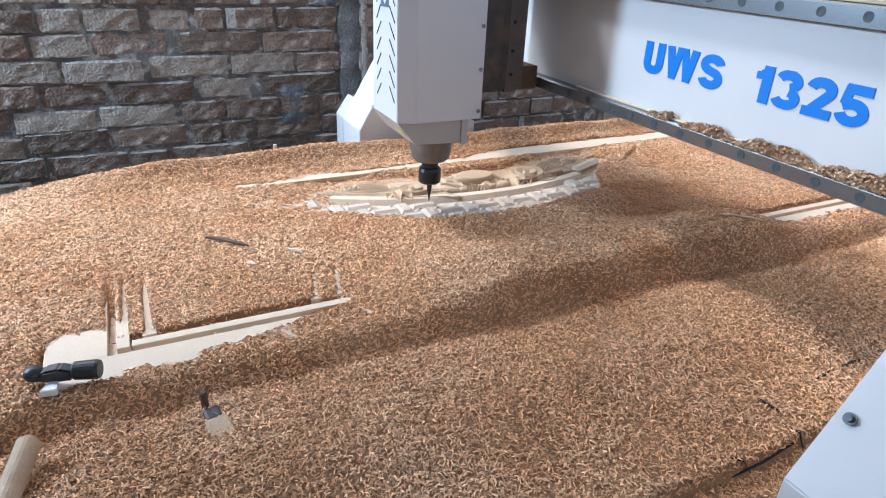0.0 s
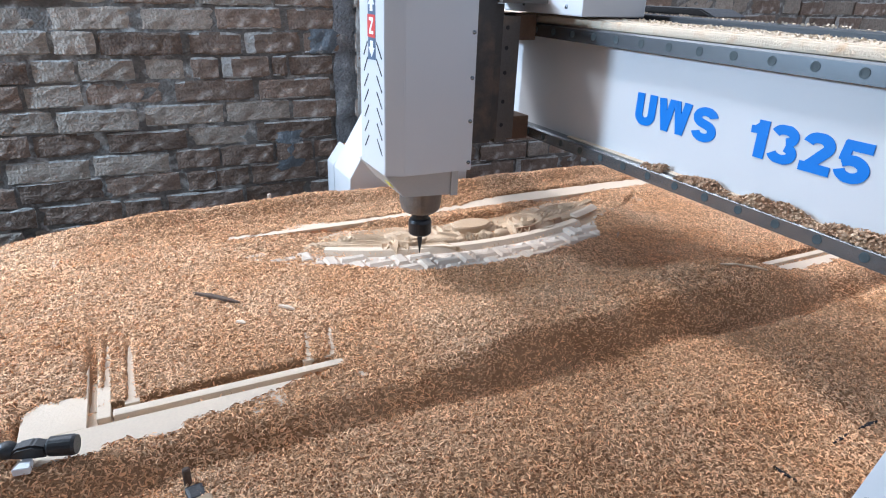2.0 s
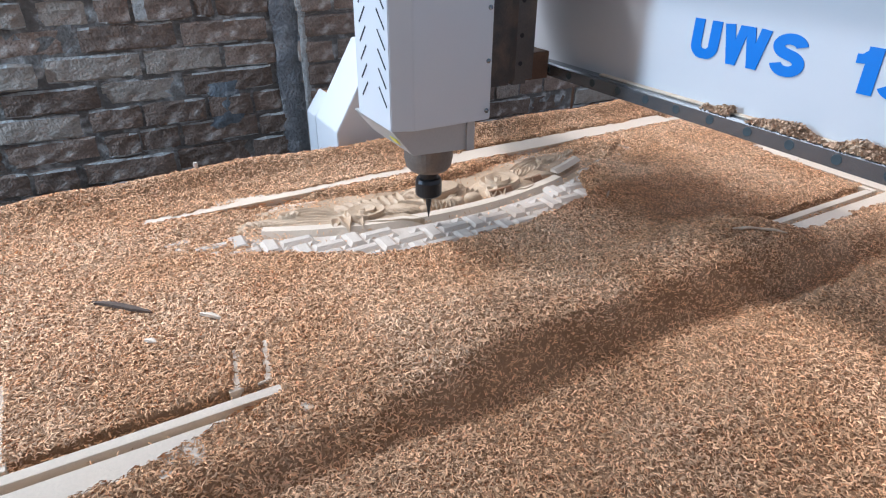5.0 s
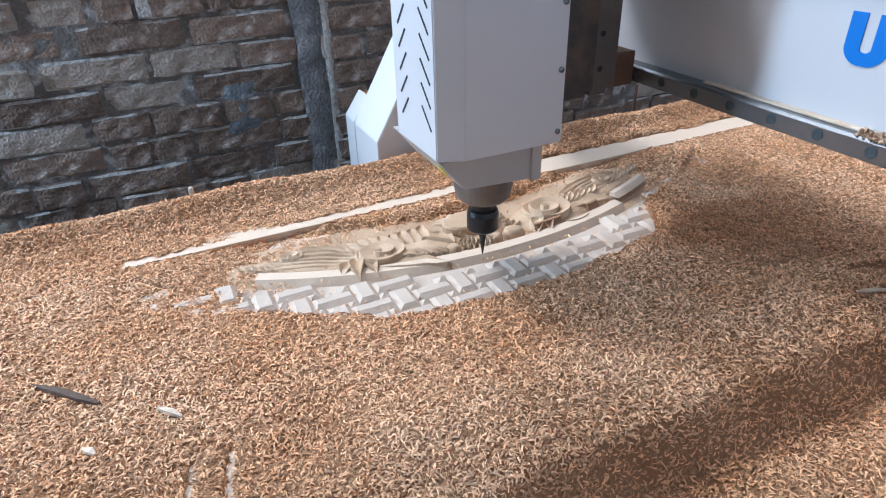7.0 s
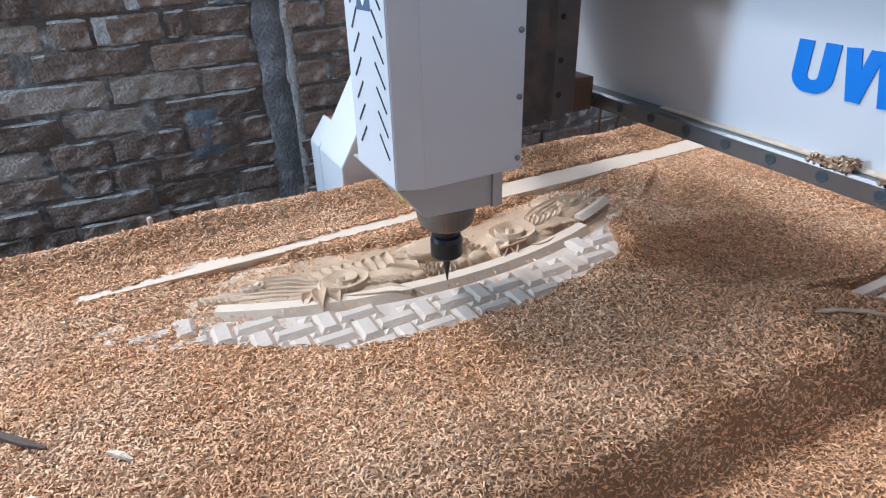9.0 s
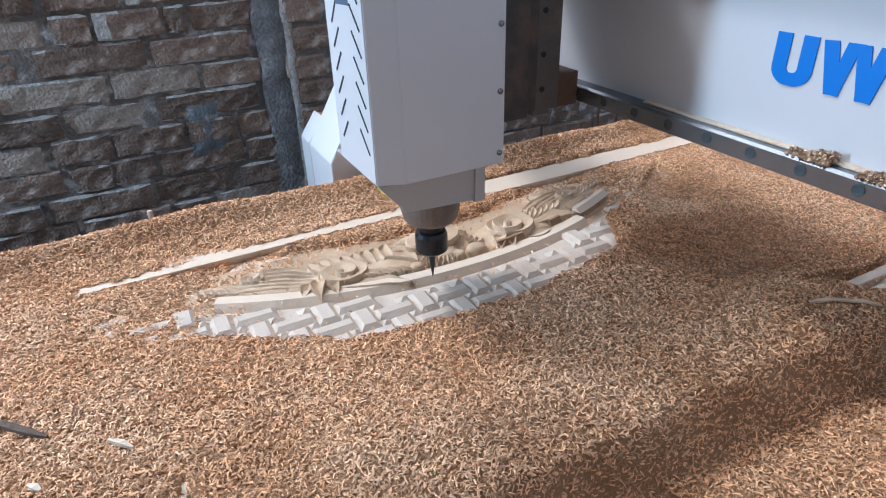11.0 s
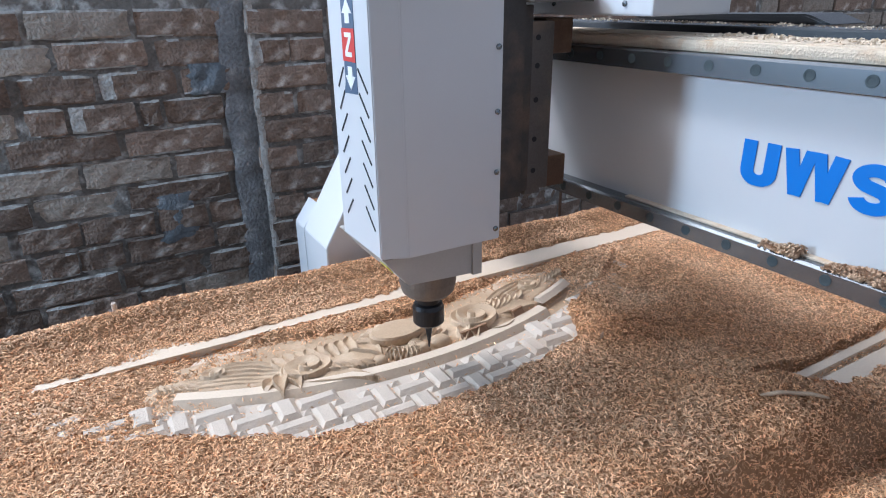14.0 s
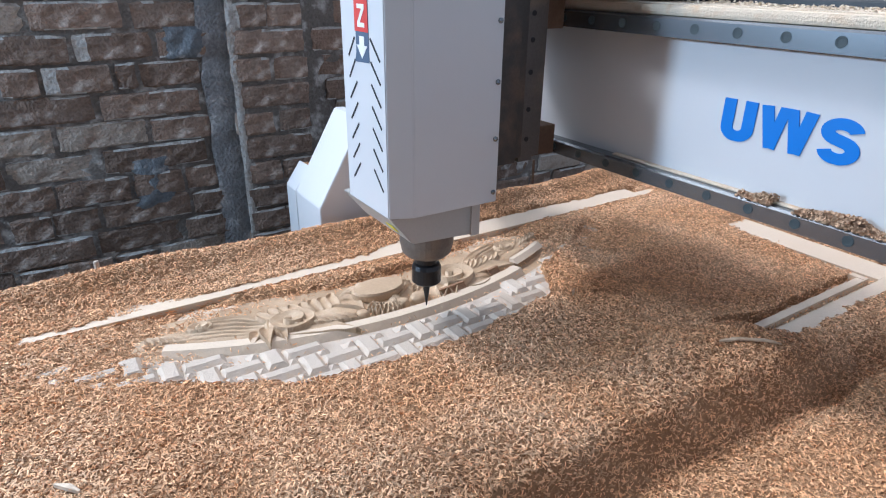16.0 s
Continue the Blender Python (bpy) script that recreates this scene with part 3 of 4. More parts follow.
ii = (np.arange(ny - 1)[:, None] * nx + np.arange(nx - 1)[None]).ravel()
saw = tagged(new("sawdust", raw_mesh("sawdust", gv, np.stack([ii, ii + 1, ii + nx + 1, ii + nx], 1), SAW)), "thick drifts of reddish brown wood shavings on the bed", "sawdust", kind="stuff")
saw.data.polygons.foreach_set("use_smooth", np.ones(len(saw.data.polygons), dtype=bool))


def shavings(count, seed, long, wide, x0=X0, x1=X1, y0=Y0, y1=Y1, keep=0.03):
    """Loose curled shavings strewn on the drifts: a bent strip of two faces each."""
    r = np.random.RandomState(seed)
    x, y = r.uniform(x0, x1, count), r.uniform(y0, y1, count)
    stay = r.uniform(0, 1, count) > bare(x, y) * (1 - keep - 0.17 * smooth(1.35, 1.5, x))
    x, y = x[stay], y[stay]
    n = len(x)
    e = 0.004
    z = dust(x, y)
    sx, sy = (dust(x + e, y) - z) / e, (dust(x, y + e) - z) / e
    z = np.where(bare(x, y) > 0.5, PANEL_Z - 0.006, z) + r.uniform(-0.001, 0.003, n)
    normal = np.stack([-sx, -sy, np.ones(n)], 1) + r.normal(0, 0.44, (n, 3))
    normal /= np.linalg.norm(normal, axis=1)[:, None]
    a = r.uniform(0, 2 * np.pi, n)
    along = np.stack([np.cos(a), np.sin(a), np.zeros(n)], 1)
    along -= normal * (along * normal).sum(1)[:, None]
    along /= np.linalg.norm(along, axis=1)[:, None]
    across = np.cross(normal, along)
    half, w = (long * r.uniform(0.5, 1.4, n) / 2)[:, None], (wide * r.uniform(0.5, 1.4, n) / 2)[:, None]
    lift = half * r.uniform(0.1, 0.85, n)[:, None]
    c = np.stack([x, y, z], 1)
    pts = []
    for s, up in ((-1, -0.5), (0, 0.5), (1, -0.5)):
        for side in (-1, 1):
            pts.append(c + along * half * s + across * w * side * (1 if s == 0 else 0.7) + normal * lift * up)
    verts = np.stack(pts, 1).reshape(-1, 3)
    k = np.arange(n)[:, None] * 6
    faces = np.concatenate([k + np.array([[0, 2, 3, 1]]), k + np.array([[2, 4, 5, 3]])])
    return raw_mesh("shavings", verts, faces, CHIP)


tagged(new("shavings", shavings(520000, 1, 0.0076, 0.0019, -0.30, 2.05)), "loose curled pale orange wood shavings lying on the drifts", "shavings", kind="stuff")

def strewn(name, points, width, thick, material, label, category):
    """A splinter or strip that lies along a few points."""
    bm = bmesh.new()
    rows = []
    for k, p in enumerate(points):
        p = Vector(p)
        d = (Vector(points[min(k + 1, len(points) - 1)]) - Vector(points[max(k - 1, 0)])).normalized()
        side = d.cross(Vector((0, 0, 1))).normalized() * width / 2 * (0.35 if k in (0, len(points) - 1) else 1)
        up = Vector((0, 0, thick))
        rows.append([bm.verts.new(q) for q in (p - side, p + side, p + side * 0.8 + up, p - side * 0.8 + up)])
    for a, b in zip(rows, rows[1:]):
        for k in range(4):
            bm.faces.new((a[k], a[(k + 1) % 4], b[(k + 1) % 4], b[k]))
    bm.faces.new(rows[0])
    bm.faces.new(rows[-1])
    bmesh.ops.recalc_face_normals(bm, faces=bm.faces)
    return tagged(part(name, bm, material), label, category)


def on_dust(x, y, up=0.0):
    return (x, y, float(dust(np.array(x), np.array(y))) + up)


strewn("splinter", [on_dust(0.287, 0.571, 0.002), on_dust(0.315, 0.545, 0.004), on_dust(0.340, 0.520, 0.005), on_dust(0.362, 0.499, 0.002)], 0.011, 0.004, BARK, "dark bark splinter lying on the sawdust", "splinter")
strewn("wood_chip", [on_dust(0.426, 0.454, 0.003), on_dust(0.440, 0.440, 0.005), on_dust(0.450, 0.428, 0.003)], 0.009, 0.004, PANEL, "pale wood chip lying on the sawdust", "wood chip")
strewn("wood_chip", [on_dust(0.345, 0.428, 0.002), on_dust(0.353, 0.420, 0.005), on_dust(0.358, 0.412, 0.002)], 0.010, 0.003, PANEL, "small pale wood chip lying on the sawdust", "wood chip")
strewn("wood_chip", [on_dust(1.272, 0.489, 0.001), on_dust(1.270, 0.486, 0.010), on_dust(1.268, 0.482, 0.018)], 0.006, 0.003, PANEL, "upright pale wood chip stuck in the sawdust", "wood chip")
strewn("splinter", [on_dust(1.300 + 0.105 * t - 0.01 * t * t, 0.205 - 0.02 * t - 0.025 * t * t, 0.004) for t in (0.0, 0.15, 0.3, 0.45, 0.6, 0.75, 0.9, 1.0)], 0.008, 0.002, CARVED, "thin bowed wood strip lying on the sawdust", "splinter")
tagged(part("wood_peg", turned([(0.005, 0.80), (0.005, 0.892), (0.004, 0.894)], (0.531, 1.030), 12), DUSTY), "short pale wooden peg in the sawdust ridge", "peg")
tagged(part("threaded_rod", turned([(0.004, 0.78), (0.004, 0.928)], (1.655, 1.062), 12), BARK), "thin upright steel rod behind the sawdust ridge", "rod")
bm = turned([(0.010, -0.062), (0.0135, -0.058), (0.0130, 0.056), (0.009, 0.062)], steps=20)
bmesh.ops.transform(bm, matrix=Matrix.Translation((0.017, 0.009, 0.850)) @ pose(0, 0, 0, 95, 0, -11.5), verts=bm.verts)
tagged(part("wooden_dowel", bm, CARVED), "pale round wooden dowel leaning on the sawdust", "dowel")

clamp = tagged(empty("hold_down_clamp", pose(0.06, 0.178, 0.866, 0, 0, -16)), "black rubber-knobbed hold-down clamp on the panel's corner", "clamp")
bm = turned([(0.010, -0.017), (0.0125, -0.014), (0.0135, 0.013), (0.012, 0.017)], steps=20)
bmesh.ops.transform(bm, matrix=Matrix.Translation((0.032, 0, 0.006)) @ pose(0, 0, 0, 0, 90, 0), verts=bm.verts)
part("knob", bm, RUBBER, clamp)
bm = bmesh.new()
bmesh.ops.create_icosphere(bm, subdivisions=3, radius=0.013)
bmesh.ops.transform(bm, matrix=Matrix.Translation((-0.034, 0.002, 0.004)) @ Matrix.Diagonal((1, 1, 0.85, 1)), verts=bm.verts)
part("ball_end", bm, RUBBER, clamp)
part("bridge", prism([(-0.034, -0.002), (-0.020, 0.012), (0.0, 0.016), (0.016, 0.011), (0.016, -0.004), (-0.010, -0.006)], "y", -0.010, 0.010, 0.003), RUBBER, clamp)
part("pad", prism([(-0.018, -0.03), (0.002, -0.028), (-0.002, -0.008), (-0.012, -0.006)], "z", -0.012, -0.002, 0.001), PAPER, clamp, "white plastic pad")

block = tagged(empty("clamp_block", pose(0.238, 0.015, 0.826, 0, 0, 8)), "small raw wooden block with a black clamp half buried", "wood block")
part("block", box(-0.014, 0.016, -0.020, 0.024, -0.02, 0.020, 0.003), CARVED, block)
part("jaw", box(-0.010, 0.012, 0.026, 0.052, -0.02, 0.016, 0.004), RUBBER, block)
part("jaw", box(-0.010, 0.018, -0.034, -0.022, -0.02, 0.006, 0.002), RUBBER, block)
part("screw", turned([(0.005, -0.02), (0.005, 0.03), (0.003, 0.032)], (-0.002, 0.066), 12), BARK, block)
foot = tagged(empty("buried_clamp", pose(0.226, -0.072, 0.822, 0, 0, 20)), "black clamp foot poking out of the sawdust", "clamp")
part("foot_body", prism([(-0.016, -0.01), (0.016, -0.01), (0.012, 0.012), (-0.004, 0.016), (-0.016, 0.004)], "y", -0.012, 0.014, 0.003), RUBBER, foot)
# black strips paint the shade of bed-board gaps where sawdust has fallen through
for x, y, length, turn in ((0.954, -0.225, 0.036, 95), (0.942, -0.284, 0.022, 105), (0.835, -0.285, 0.03, 150), (0.872, -0.289, 0.12, 1), (1.09, -0.214, 0.04, 5), (1.16, -0.212, 0.05, 2)):
    strewn("gap_shade", [on_dust(x - length / 2 * math.cos(math.radians(turn)), y - length / 2 * math.sin(math.radians(turn)), 0.0), on_dust(x, y, 0.001), on_dust(x + length / 2 * math.cos(math.radians(turn)), y + length / 2 * math.sin(math.radians(turn)), 0.0)], 0.006, 0.002, BLACK, "", "").parent = bed

# ---- the gantry ----
TX = 1.02  # the cutter's x at the end of the clip; the gantry's own origin
gantry = tagged(empty("router_gantry", pose(TX, 0, 0)), "white gantry of a woodworking router with blue lettering", "router gantry")
FACE = 0.28
part("beam", box(FACE, 0.37, -0.361, 1.10, 1.105, 1.37, 0.002), WHITE, gantry, "white painted cross beam with blue lettering")
for z0, z1, name in ((1.114, 1.138, "lower"), (1.331, 1.358, "upper")):
    rail = part("guide_rail", prism([(FACE - 0.026, z0), (FACE - 0.026, z1 - 0.003), (FACE - 0.022, z1), (FACE, z1), (FACE, z0)], "y", -0.360, 1.06), STEEL, gantry, "bright ground steel guide rail with bolts")
    for i in range(22):
        y = 1.03 - i * 0.0645
        bolt = turned([(0.0068, 0), (0.0068, 0.0008), (0.0045, 0.0008), (0.004, 0.0003)], steps=14)
        bmesh.ops.transform(bolt, matrix=Matrix.Translation((FACE - 0.026, y, (z0 + z1) / 2)) @ pose(0, 0, 0, 0, -90, 0), verts=bolt.verts)
        part("rail_bolt", bolt, BOLT, rail)
part("cable_tray", box(0.40, 0.46, -0.34, 1.06, 1.345, 1.385, 0.003), RUBBER, gantry, "dark cable tray along the beam")
part("bracket", box(0.3705, 0.45, -0.3, 1.0, 1.30, 1.344), DARK, gantry)


chain = part("cable_chain", prism([(0.30, 1.386), (0.62, 1.386), (0.66, 1.391), (0.62, 1.397), (0.34, 1.400)], "x", 0.47, 0.56, 0.003), RUBBER, gantry, "black cable chain")


def stroke(points, width):
    """A broad even stroke along a line of points, as rings of two corners each."""
    n = len(points)
    left, right = [], []
    for i in range(n):
        p = Vector(points[i])
        d0 = (p - Vector(points[i - 1])).normalized() if i else None
        d1 = (Vector(points[i + 1]) - p).normalized() if i < n - 1 else None
        d = ((d0 or d1) + (d1 or d0)).normalized()
        normal = Vector((-d.y, d.x))
        if d0 and d1:
            normal = normal / max(0.35, normal.dot(Vector((-d0.y, d0.x))))
        left.append(p + normal * width / 2)
        right.append(p - normal * width / 2)
    return left, right


def arc(cx, cy, rx, ry, a0, a1, steps=14):
    return [(cx + rx * math.cos(math.radians(a0 + (a1 - a0) * i / steps)), cy + ry * math.sin(math.radians(a0 + (a1 - a0) * i / steps))) for i in range(steps + 1)]


# heavy grotesque letters in a square one unit high: strokes of (points, width), and each letter's width
GLYPHS = {
    "U": (0.76, [([(0.145, 1.0)] + arc(0.38, 0.34, 0.235, 0.22, 180, 360) + [(0.615, 1.0)], 0.27)]),
    "W": (1.14, [([(0.13, 1.0), (0.32, 0.0)], 0.25), ([(0.32, 0.0), (0.50, 1.0)], 0.22), ([(0.64, 1.0), (0.82, 0.0)], 0.22), ([(0.82, 0.0), (1.01, 1.0)], 0.25), ([(0.47, 0.9), (0.67, 0.9)], 0.20)]),
    "S": (0.78, [(arc(0.39, 0.70, 0.25, 0.175, 8, 90, 8) + arc(0.39, 0.70, 0.25, 0.175, 100, 245, 12) + arc(0.39, 0.31, 0.25, 0.19, 65, -90, 14) + arc(0.39, 0.31, 0.25, 0.19, -100, -172, 8), 0.25)]),
    "1": (0.50, [([(0.34, 0.0), (0.34, 1.0)], 0.30), ([(0.0, 0.72), (0.14, 0.73), (0.30, 0.88)], 0.20)]),
    "3": (0.80, [(arc(0.38, 0.72, 0.25, 0.165, 165, -75, 18), 0.25), (arc(0.38, 0.29, 0.27, 0.175, 75, -165, 18), 0.25)]),
    "2": (0.80, [(arc(0.40, 0.69, 0.255, 0.19, 172, -30, 16) + [(0.42, 0.36), (0.25, 0.16)], 0.26), ([(0.03, 0.12), (0.78, 0.12)], 0.24)]),
    "5": (0.80, [([(0.13, 0.88), (0.74, 0.88)], 0.24), ([(0.22, 0.95), (0.16, 0.50)], 0.22), ([(0.13, 0.46), (0.22, 0.51)] + arc(0.37, 0.33, 0.28, 0.21, 110, -90, 14) + arc(0.37, 0.33, 0.26, 0.21, -100, -168, 6), 0.25)]),
}


def lettering(text, y0, y1, z0, z1, gap):
    """Sticker letters on the beam, fitted between y0 and y1."""
    wide = (y0 - y1 - gap * (len(text) - 1)) / sum(GLYPHS[ch][0] for ch in text)
    for ch in text:
        bm = bmesh.new()
        for k, (points, width) in enumerate(GLYPHS[ch][1]):
            sides = stroke(points, width)
            rows = []
            for a, b in zip(*sides):
                row = []
                for x in (FACE - 0.0012 - 0.00004 * k, FACE - 0.0001):
                    for q in (a, b):
                        row.append(bm.verts.new((x, y0 - min(max(q.x, 0.0), GLYPHS[ch][0]) * wide, z0 + (z1 - z0) * min(max(q.y, 0.0), 1.0))))
                rows.append(row)
            for r0, r1 in zip(rows, rows[1:]):
                for i, j in ((0, 1), (1, 3), (3, 2), (2, 0)):
                    bm.faces.new((r0[i], r0[j], r1[j], r1[i]))
            for row in (rows[0], rows[-1]):
                bm.faces.new((row[0], row[1], row[3], row[2]))
        bmesh.ops.recalc_face_normals(bm, faces=bm.faces)
        part("letter", bm, BLUE, gantry)
        y0 -= GLYPHS[ch][0] * wide + gap


lettering("UWS", 0.272, 0.086, 1.2035, 1.2590, 0.004)
lettering("1325", 0.025, -0.159, 1.2035, 1.2590, 0.003)

def pile(name, parent, x0, x1, y0, y1, z, height, count, seed, material=CHIP, long=0.011):
    """A small heap of shavings on a ledge, highest in the middle and broken into tufts."""
    r = np.random.RandomState(seed)
    x, y = r.uniform(x0, x1, count), r.uniform(y0, y1, count)
    tuft = np.clip(0.45 + 0.9 * lumps(x * 0 + 0.3, y, 55, seed) + 0.5 * lumps(x * 0 + 0.1, y, 140, seed + 1), 0, 1)
    c = np.stack([x, y, z + r.uniform(0, 1, count) * height * tuft * (1 - (2 * (x - x0) / (x1 - x0) - 1) ** 2)], 1)
    keep = r.uniform(0, 1, count) < 0.15 + tuft
    c = c[keep]
    n = len(c)
    a = r.normal(0, 1, (n, 3)) * (1, 1, 0.5)
    a /= np.linalg.norm(a, axis=1)[:, None]
    b = np.cross(a, r.normal(0, 1, (n, 3)))
    b /= np.linalg.norm(b, axis=1)[:, None]
    up = np.cross(a, b)
    half, w = (long * r.uniform(0.5, 1.3, n) / 2)[:, None], (0.003 * r.uniform(0.5, 1.3, n) / 2)[:, None]
    pts = [c + a * half * s + b * w * t + up * half * 0.5 * (s == 0) for s in (-1, 0, 1) for t in (-1, 1)]
    k = np.arange(n)[:, None] * 6
    ob = new(name, raw_mesh(name, np.stack(pts, 1).reshape(-1, 3), np.concatenate([k + np.array([[0, 2, 3, 1]]), k + np.array([[2, 4, 5, 3]])]), material))
    ob.parent = parent
    return tagged(ob, kind="stuff")


pile("sawdust_drift", gantry, 0.256, 0.278, 0.165, 0.215, 1.138, 0.020, 900, 31, FLUFF, 0.005)
pile("sawdust_drift", gantry, 0.256, 0.279, -0.30, 0.135, 1.138, 0.024, 14000, 33, FLUFF, 0.005)
pile("sawdust_drift", gantry, 0.28, 0.37, -0.33, 0.40, 1.3755, 0.006, 1500, 35, DUST, 0.005)
pile("sawdust_drift", gantry, 0.405, 0.455, -0.33, 0.95, 1.385, 0.006, 900, 37, DUST, 0.005)
part("dust_layer", box(0.2765, 0.372, -0.335, 1.05, 1.3715, 1.3755, 0.001), DUST, gantry, "pale settled wood dust")
part("dust_layer", box(FACE - 0.014, FACE - 0.0006, -0.335, 1.05, 1.3582, 1.3735, 0.005), DUST, gantry, "pale settled wood dust")
part("dust_layer", box(FACE - 0.012, FACE - 0.0005, -0.335, 0.45, 1.1382, 1.1405, 0.0006), DUST, gantry, "pale settled wood dust")


# uprights at both ends of the beam
far = part("upright_cover", prism([(-0.013, 0.55), (-0.013, 0.90), (0.105, 1.10), (0.13, 1.10), (0.15, 0.93), (0.37, 0.90), (0.37, 0.55)], "y", 1.065, 1.225, 0.002), WHITE, gantry, "white folded steel cover")
part("column", box(0.30, 0.37, 1.102, 1.20, 0.92, 1.37, 0.002), WHITE, gantry)
part("upright_cover_toe", prism([(-0.013, 0.55), (-0.013, 0.90), (0.028, 0.958), (0.055, 0.93), (0.055, 0.55)], "y", 1.2255, 1.295, 0.002), WHITE, gantry, "white folded steel cover")
pile("sawdust_drift", gantry, 0.03, 0.055, 1.23, 1.29, 0.945, 0.02, 300, 39)
part("axis_sticker", prism([(0.105, 1.063), (0.135, 1.105), (0.135, 1.085), (0.115, 1.057)], "y", 1.10, 1.14), RED, gantry)
near = part("upright_cover", prism([(-0.013, 0.55), (-0.013, 0.892), (0.13, 1.10), (0.24, 1.30), (0.26, 1.38), (0.40, 1.38), (0.40, 0.90), (0.37, 0.55)], "y", -0.56, -0.362, 0.002), WHITE, gantry, "white folded steel cover")
s = turned([(0.007, 0), (0.007, 0.004), (0.004, 0.004), (0.0035, 0.008)], steps=14)
bmesh.ops.transform(s, matrix=Matrix.Translation((0.0405, -0.378, 0.970)) @ pose(0, 0, 0, 0, -55, 0), verts=s.verts)
part("bolt", s, STEEL, near)

# ---- the head that runs on the beam ----
head = part("head_plate", box(0.125, 0.150, -0.060, 0.08, 1.122, 1.395, 0.002), BROWN, gantry, "dusty dark back plate of the spindle head")
HY = 0.603
head.matrix_basis = pose(0, HY, 0)
for y in (-0.052, -0.020, 0.05):
    part("slide_post", box(0.151, 0.180, y, y + 0.022, 1.112, 1.372), PLATE, head)
for z in (1.133, 1.347):
    for y in (-0.026, 0.045):
        part("bearing_block", box(0.20, 0.2535, y, y + 0.06, z - 0.024, z + 0.028, 0.002), RUSTY, head, "brown dust-caked bearing block")
part("top_cover", box(0.235, 0.39, -0.20, 0.08, 1.379, 1.48, 0.003), WHITE, head, "white sheet steel top cover")
for y in (-0.15, 0.0):
    s = turned([(0.004, 0), (0.004, 0.002), (0.0015, 0.003)], steps=12)
    bmesh.ops.transform(s, matrix=Matrix.Translation((0.2352, y, 1.395)) @ pose(0, 0, 0, 0, -90, 0), verts=s.verts)
    part("screw", s, STEEL, head)
part("carriage", box(0.181, 0.199, -0.048, 0.08, 1.118, 1.372, 0.002), PLATE, head, "dusty grey-brown carriage plate")
# raised black discs paint the shade inside the post's bolt holes
for z in (1.15, 1.20, 1.26, 1.31, 1.35):
    bm = turned([(0.0042, 0), (0.0042, 0.0012), (0.0025, 0.0012)], steps=12)
    bmesh.ops.transform(bm, matrix=Matrix.Translation((0.1655, -0.052, z)) @ pose(0, 0, 0, 90, 0, 0), verts=bm.verts)
    part("bolt_hole", bm, BLACK, head)
# filler box, added to stop light leaking between cover and back plate
part("leak_filler", box(0.0675, 0.1245, -0.075, 0.058, 1.12, 1.405), BROWN, head)
part("bridge_plate", box(0.1255, 0.232, -0.092, 0.078, 1.398, 1.408), PLATE, head)
cover = part("cover", prism([(-0.12, -0.091), (-0.12, 0.044), (-0.085, 0.062), (0.066, 0.062), (0.066, -0.106), (-0.085, -0.106)], "z", 1.073, 1.412, 0.0015), WHITE, head, "white folded sheet steel cover with slanted vents")
for z in (1.09, 1.175, 1.26, 1.345):
    s = turned([(0.004, 0), (0.004, 0.002), (0.0015, 0.003)], steps=12)
    bmesh.ops.transform(s, matrix=Matrix.Translation((0.058, -0.106, z)) @ pose(0, 0, 0, 90, 0, 0), verts=s.verts)
    part("screw", s, STEEL, cover)


def slit(y0, z0, y1, z1, width=0.0032):
    """A slanted vent: a black bar with the throat's shade in its colour."""
    d = Vector((y1 - y0, z1 - z0)).normalized()
    n = Vector((-d.y, d.x)) * width / 2
    a, b = Vector((y0, z0)), Vector((y1, z1))
    pts = [a + n, a - n, b - n, b + n]
    return prism([tuple(p) for p in pts], "x", -0.1207, -0.117)


for i in range(7):
    z = 1.323 - i * 0.0306
    part("vent", slit(-0.050, z, -0.078, z - 0.028), BLACK, cover)
    part("vent", slit(-0.004 + 0.003 * (i < 2), z - 0.002, 0.021, z - 0.029), BLACK, cover)
# axis sticker: slate strip, white arrows, red square with its letter
part("sticker", prism([(-0.006, 1.41), (-0.006, 1.302), (-0.001, 1.288), (-0.0465, 1.290), (-0.046, 1.302), (-0.046, 1.41)], "x", -0.1206, -0.1195), NAVY, cover, "slate axis sticker with white arrows")
part("sticker_square", box(-0.1210, -0.1200, -0.0455, -0.004, 1.330, 1.371), RED, cover)
for sgn, z in ((1, 1.377), (-1, 1.324)):
    part("sticker_arrow", prism([(-0.018, z), (-0.033, z), (-0.033, z + sgn * 0.012), (-0.042, z + sgn * 0.012), (-0.0255, z + sgn * 0.03), (-0.009, z + sgn * 0.012), (-0.018, z + sgn * 0.012)], "x", -0.1211, -0.1203), PAPER, cover)
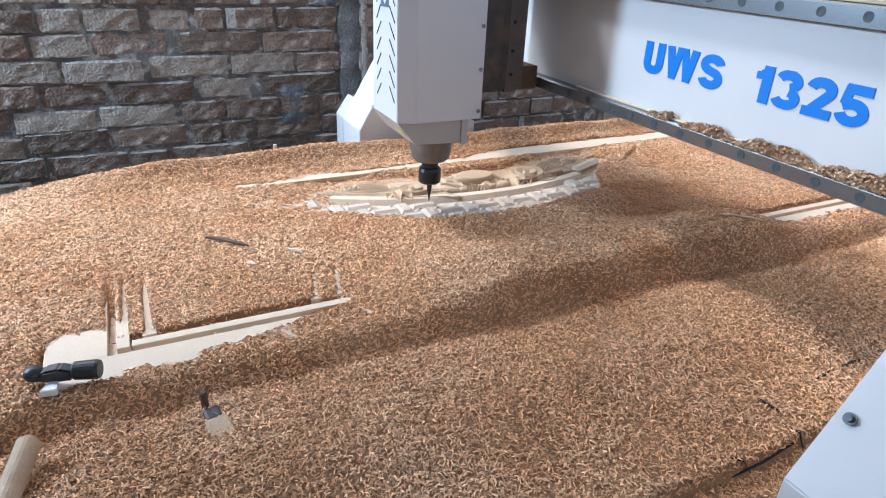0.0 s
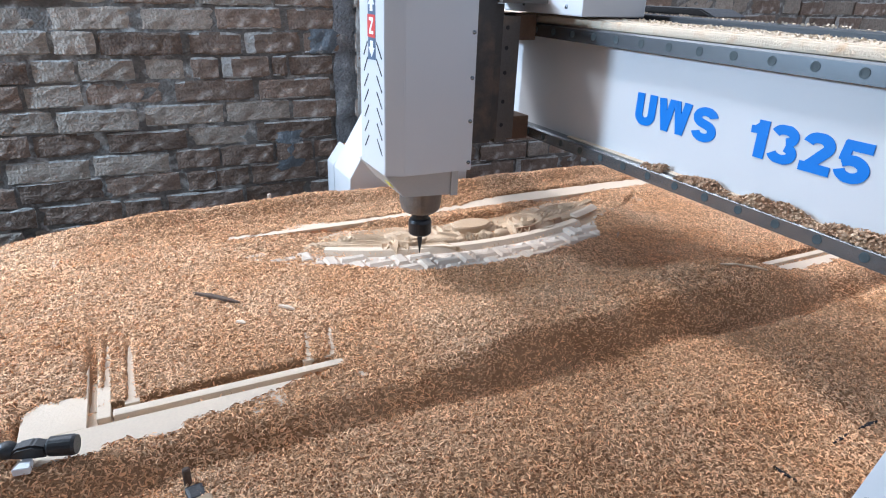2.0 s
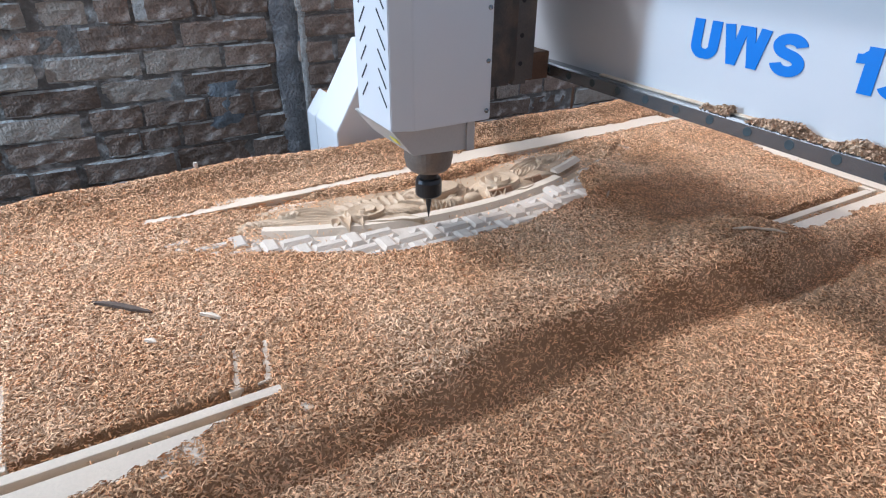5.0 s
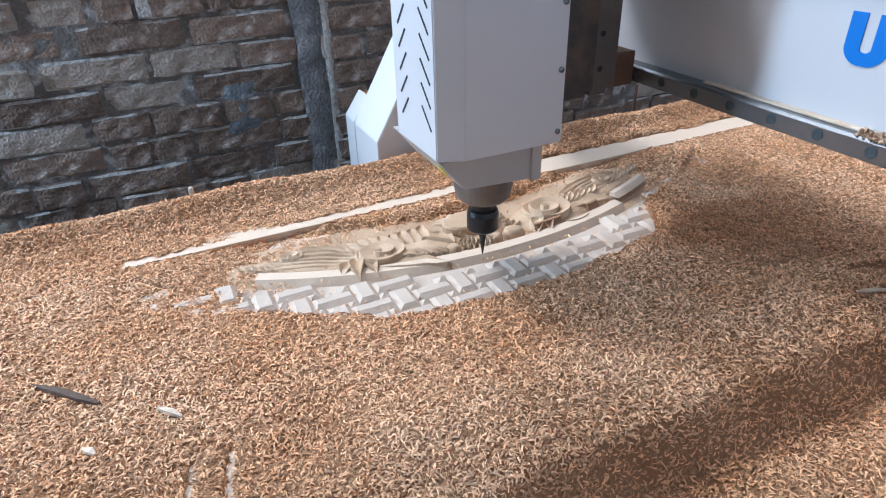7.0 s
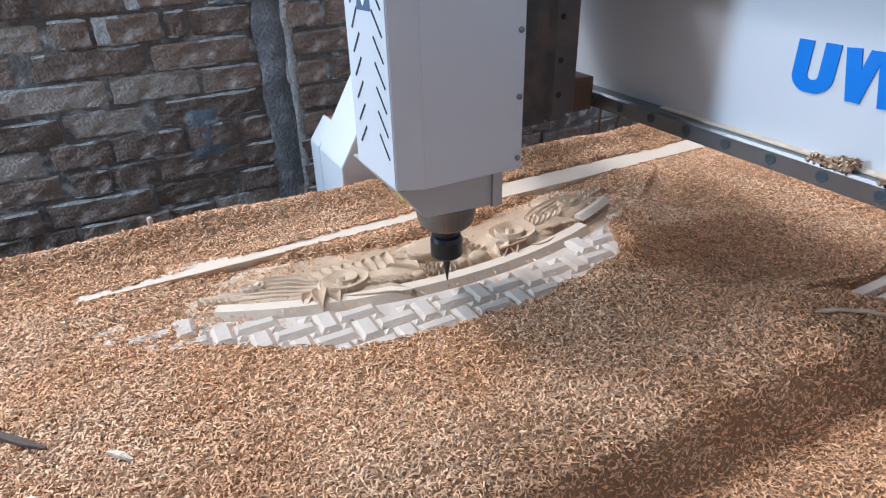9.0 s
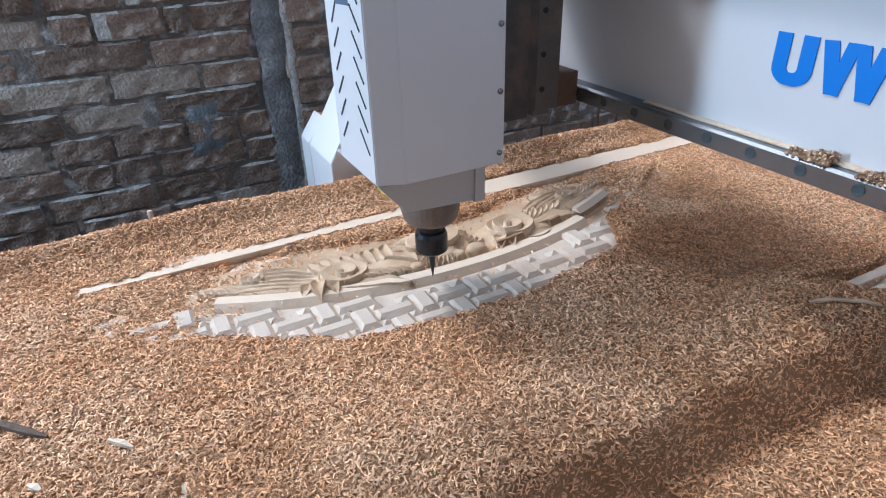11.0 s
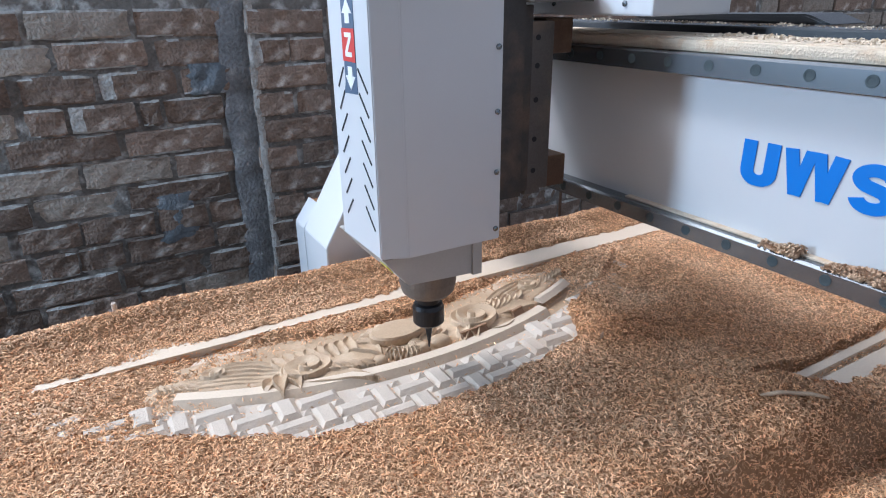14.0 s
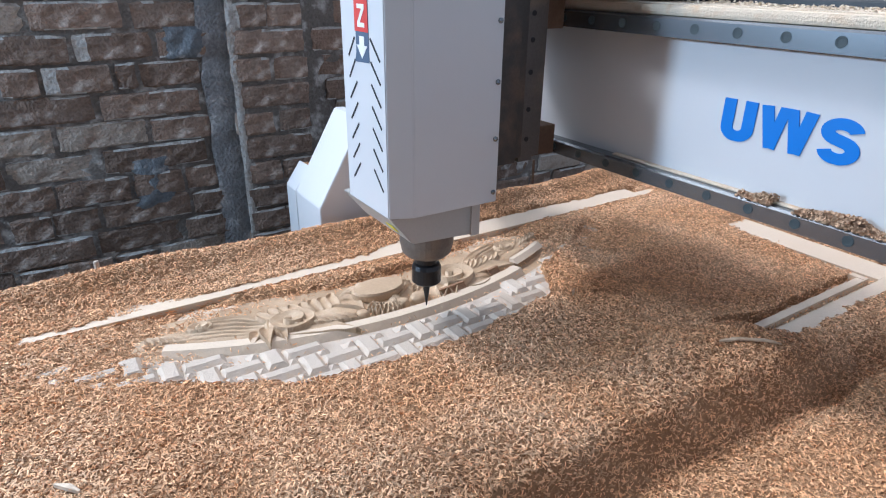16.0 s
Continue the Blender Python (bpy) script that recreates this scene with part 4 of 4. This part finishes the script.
part("sticker_letter", prism([(-0.014, 1.366), (-0.036, 1.366), (-0.036, 1.360), (-0.022, 1.342), (-0.036, 1.342), (-0.036, 1.336), (-0.014, 1.336), (-0.014, 1.342), (-0.028, 1.360), (-0.014, 1.360)], "x", -0.1214, -0.1207), PAPER, cover)
mount = part("spindle_mount", prism([(-0.118, 1.0725), (-0.079, 1.0245), (0.030, 1.019), (0.030, 1.0725)], "y", -0.092, 0.075, 0.0015), GREY, head, "grey cast spindle mount")
part("flange", box(0.026, 0.042, -0.096, 0.078, 1.018, 1.071, 0.001), GREY, mount)
part("warning_label", prism([(-0.1035, 1.0530), (-0.0950, 1.0425), (-0.0958, 1.0418), (-0.1043, 1.0523)], "y", -0.075, -0.050), YELLOW, mount, "small yellow warning label")
part("spindle", turned([(0.036, 0.957), (0.043, 0.964), (0.047, 0.982), (0.047, 1.022)]), SPINDLE, head, "dusty spindle nose")
part("collet_nut", turned([(0.023, 0.9015), (0.0262, 0.905), (0.0262, 0.931), (0.0235, 0.938), (0.019, 0.940), (0.0205, 0.958)]), DARK, head, "black collet nut")
part("router_bit", turned([(0.0010, 0.853), (0.0036, 0.872), (0.0060, 0.888), (0.0064, 0.903)], steps=14), DARK, head, "thin tapered router bit")


def motions():
    """The gantry creeps along the bed while the head lifts and sinks."""
    xs = [(0, -0.222), (0.5, -0.247), (1, -0.274), (1.5, -0.274), (2, -0.237), (2.5, -0.234), (3, -0.233), (3.2, -0.23), (5.3, -0.113), (5.5, -0.111), (6, -0.105), (6.5, -0.102),
          (7, -0.075), (7.5, -0.060), (8, -0.062), (8.2, -0.063), (10.5, -0.098), (11, -0.098), (11.5, -0.097), (12, -0.061), (12.5, -0.060), (13, -0.058), (13.5, -0.060), (14, -0.034), (14.5, -0.032), (15, -0.033), (15.5, -0.020), (16, 0.0)]
    walk(gantry, [(t, pose(TX + x, 0, 0)) for t, x in xs])
    zs = [(0, 0.0), (5.3, 0.0), (8, 0.0), (11, 0.0), (11.5, 0.021), (12, 0.019), (12.5, 0.007), (13, 0.0), (13.5, 0.020), (14, 0.022), (14.5, 0.008), (15, 0.0), (15.5, 0.0), (16, 0.005)]
    walk(head, [(t, pose(0, HY, z)) for t, z in zs])


motions()
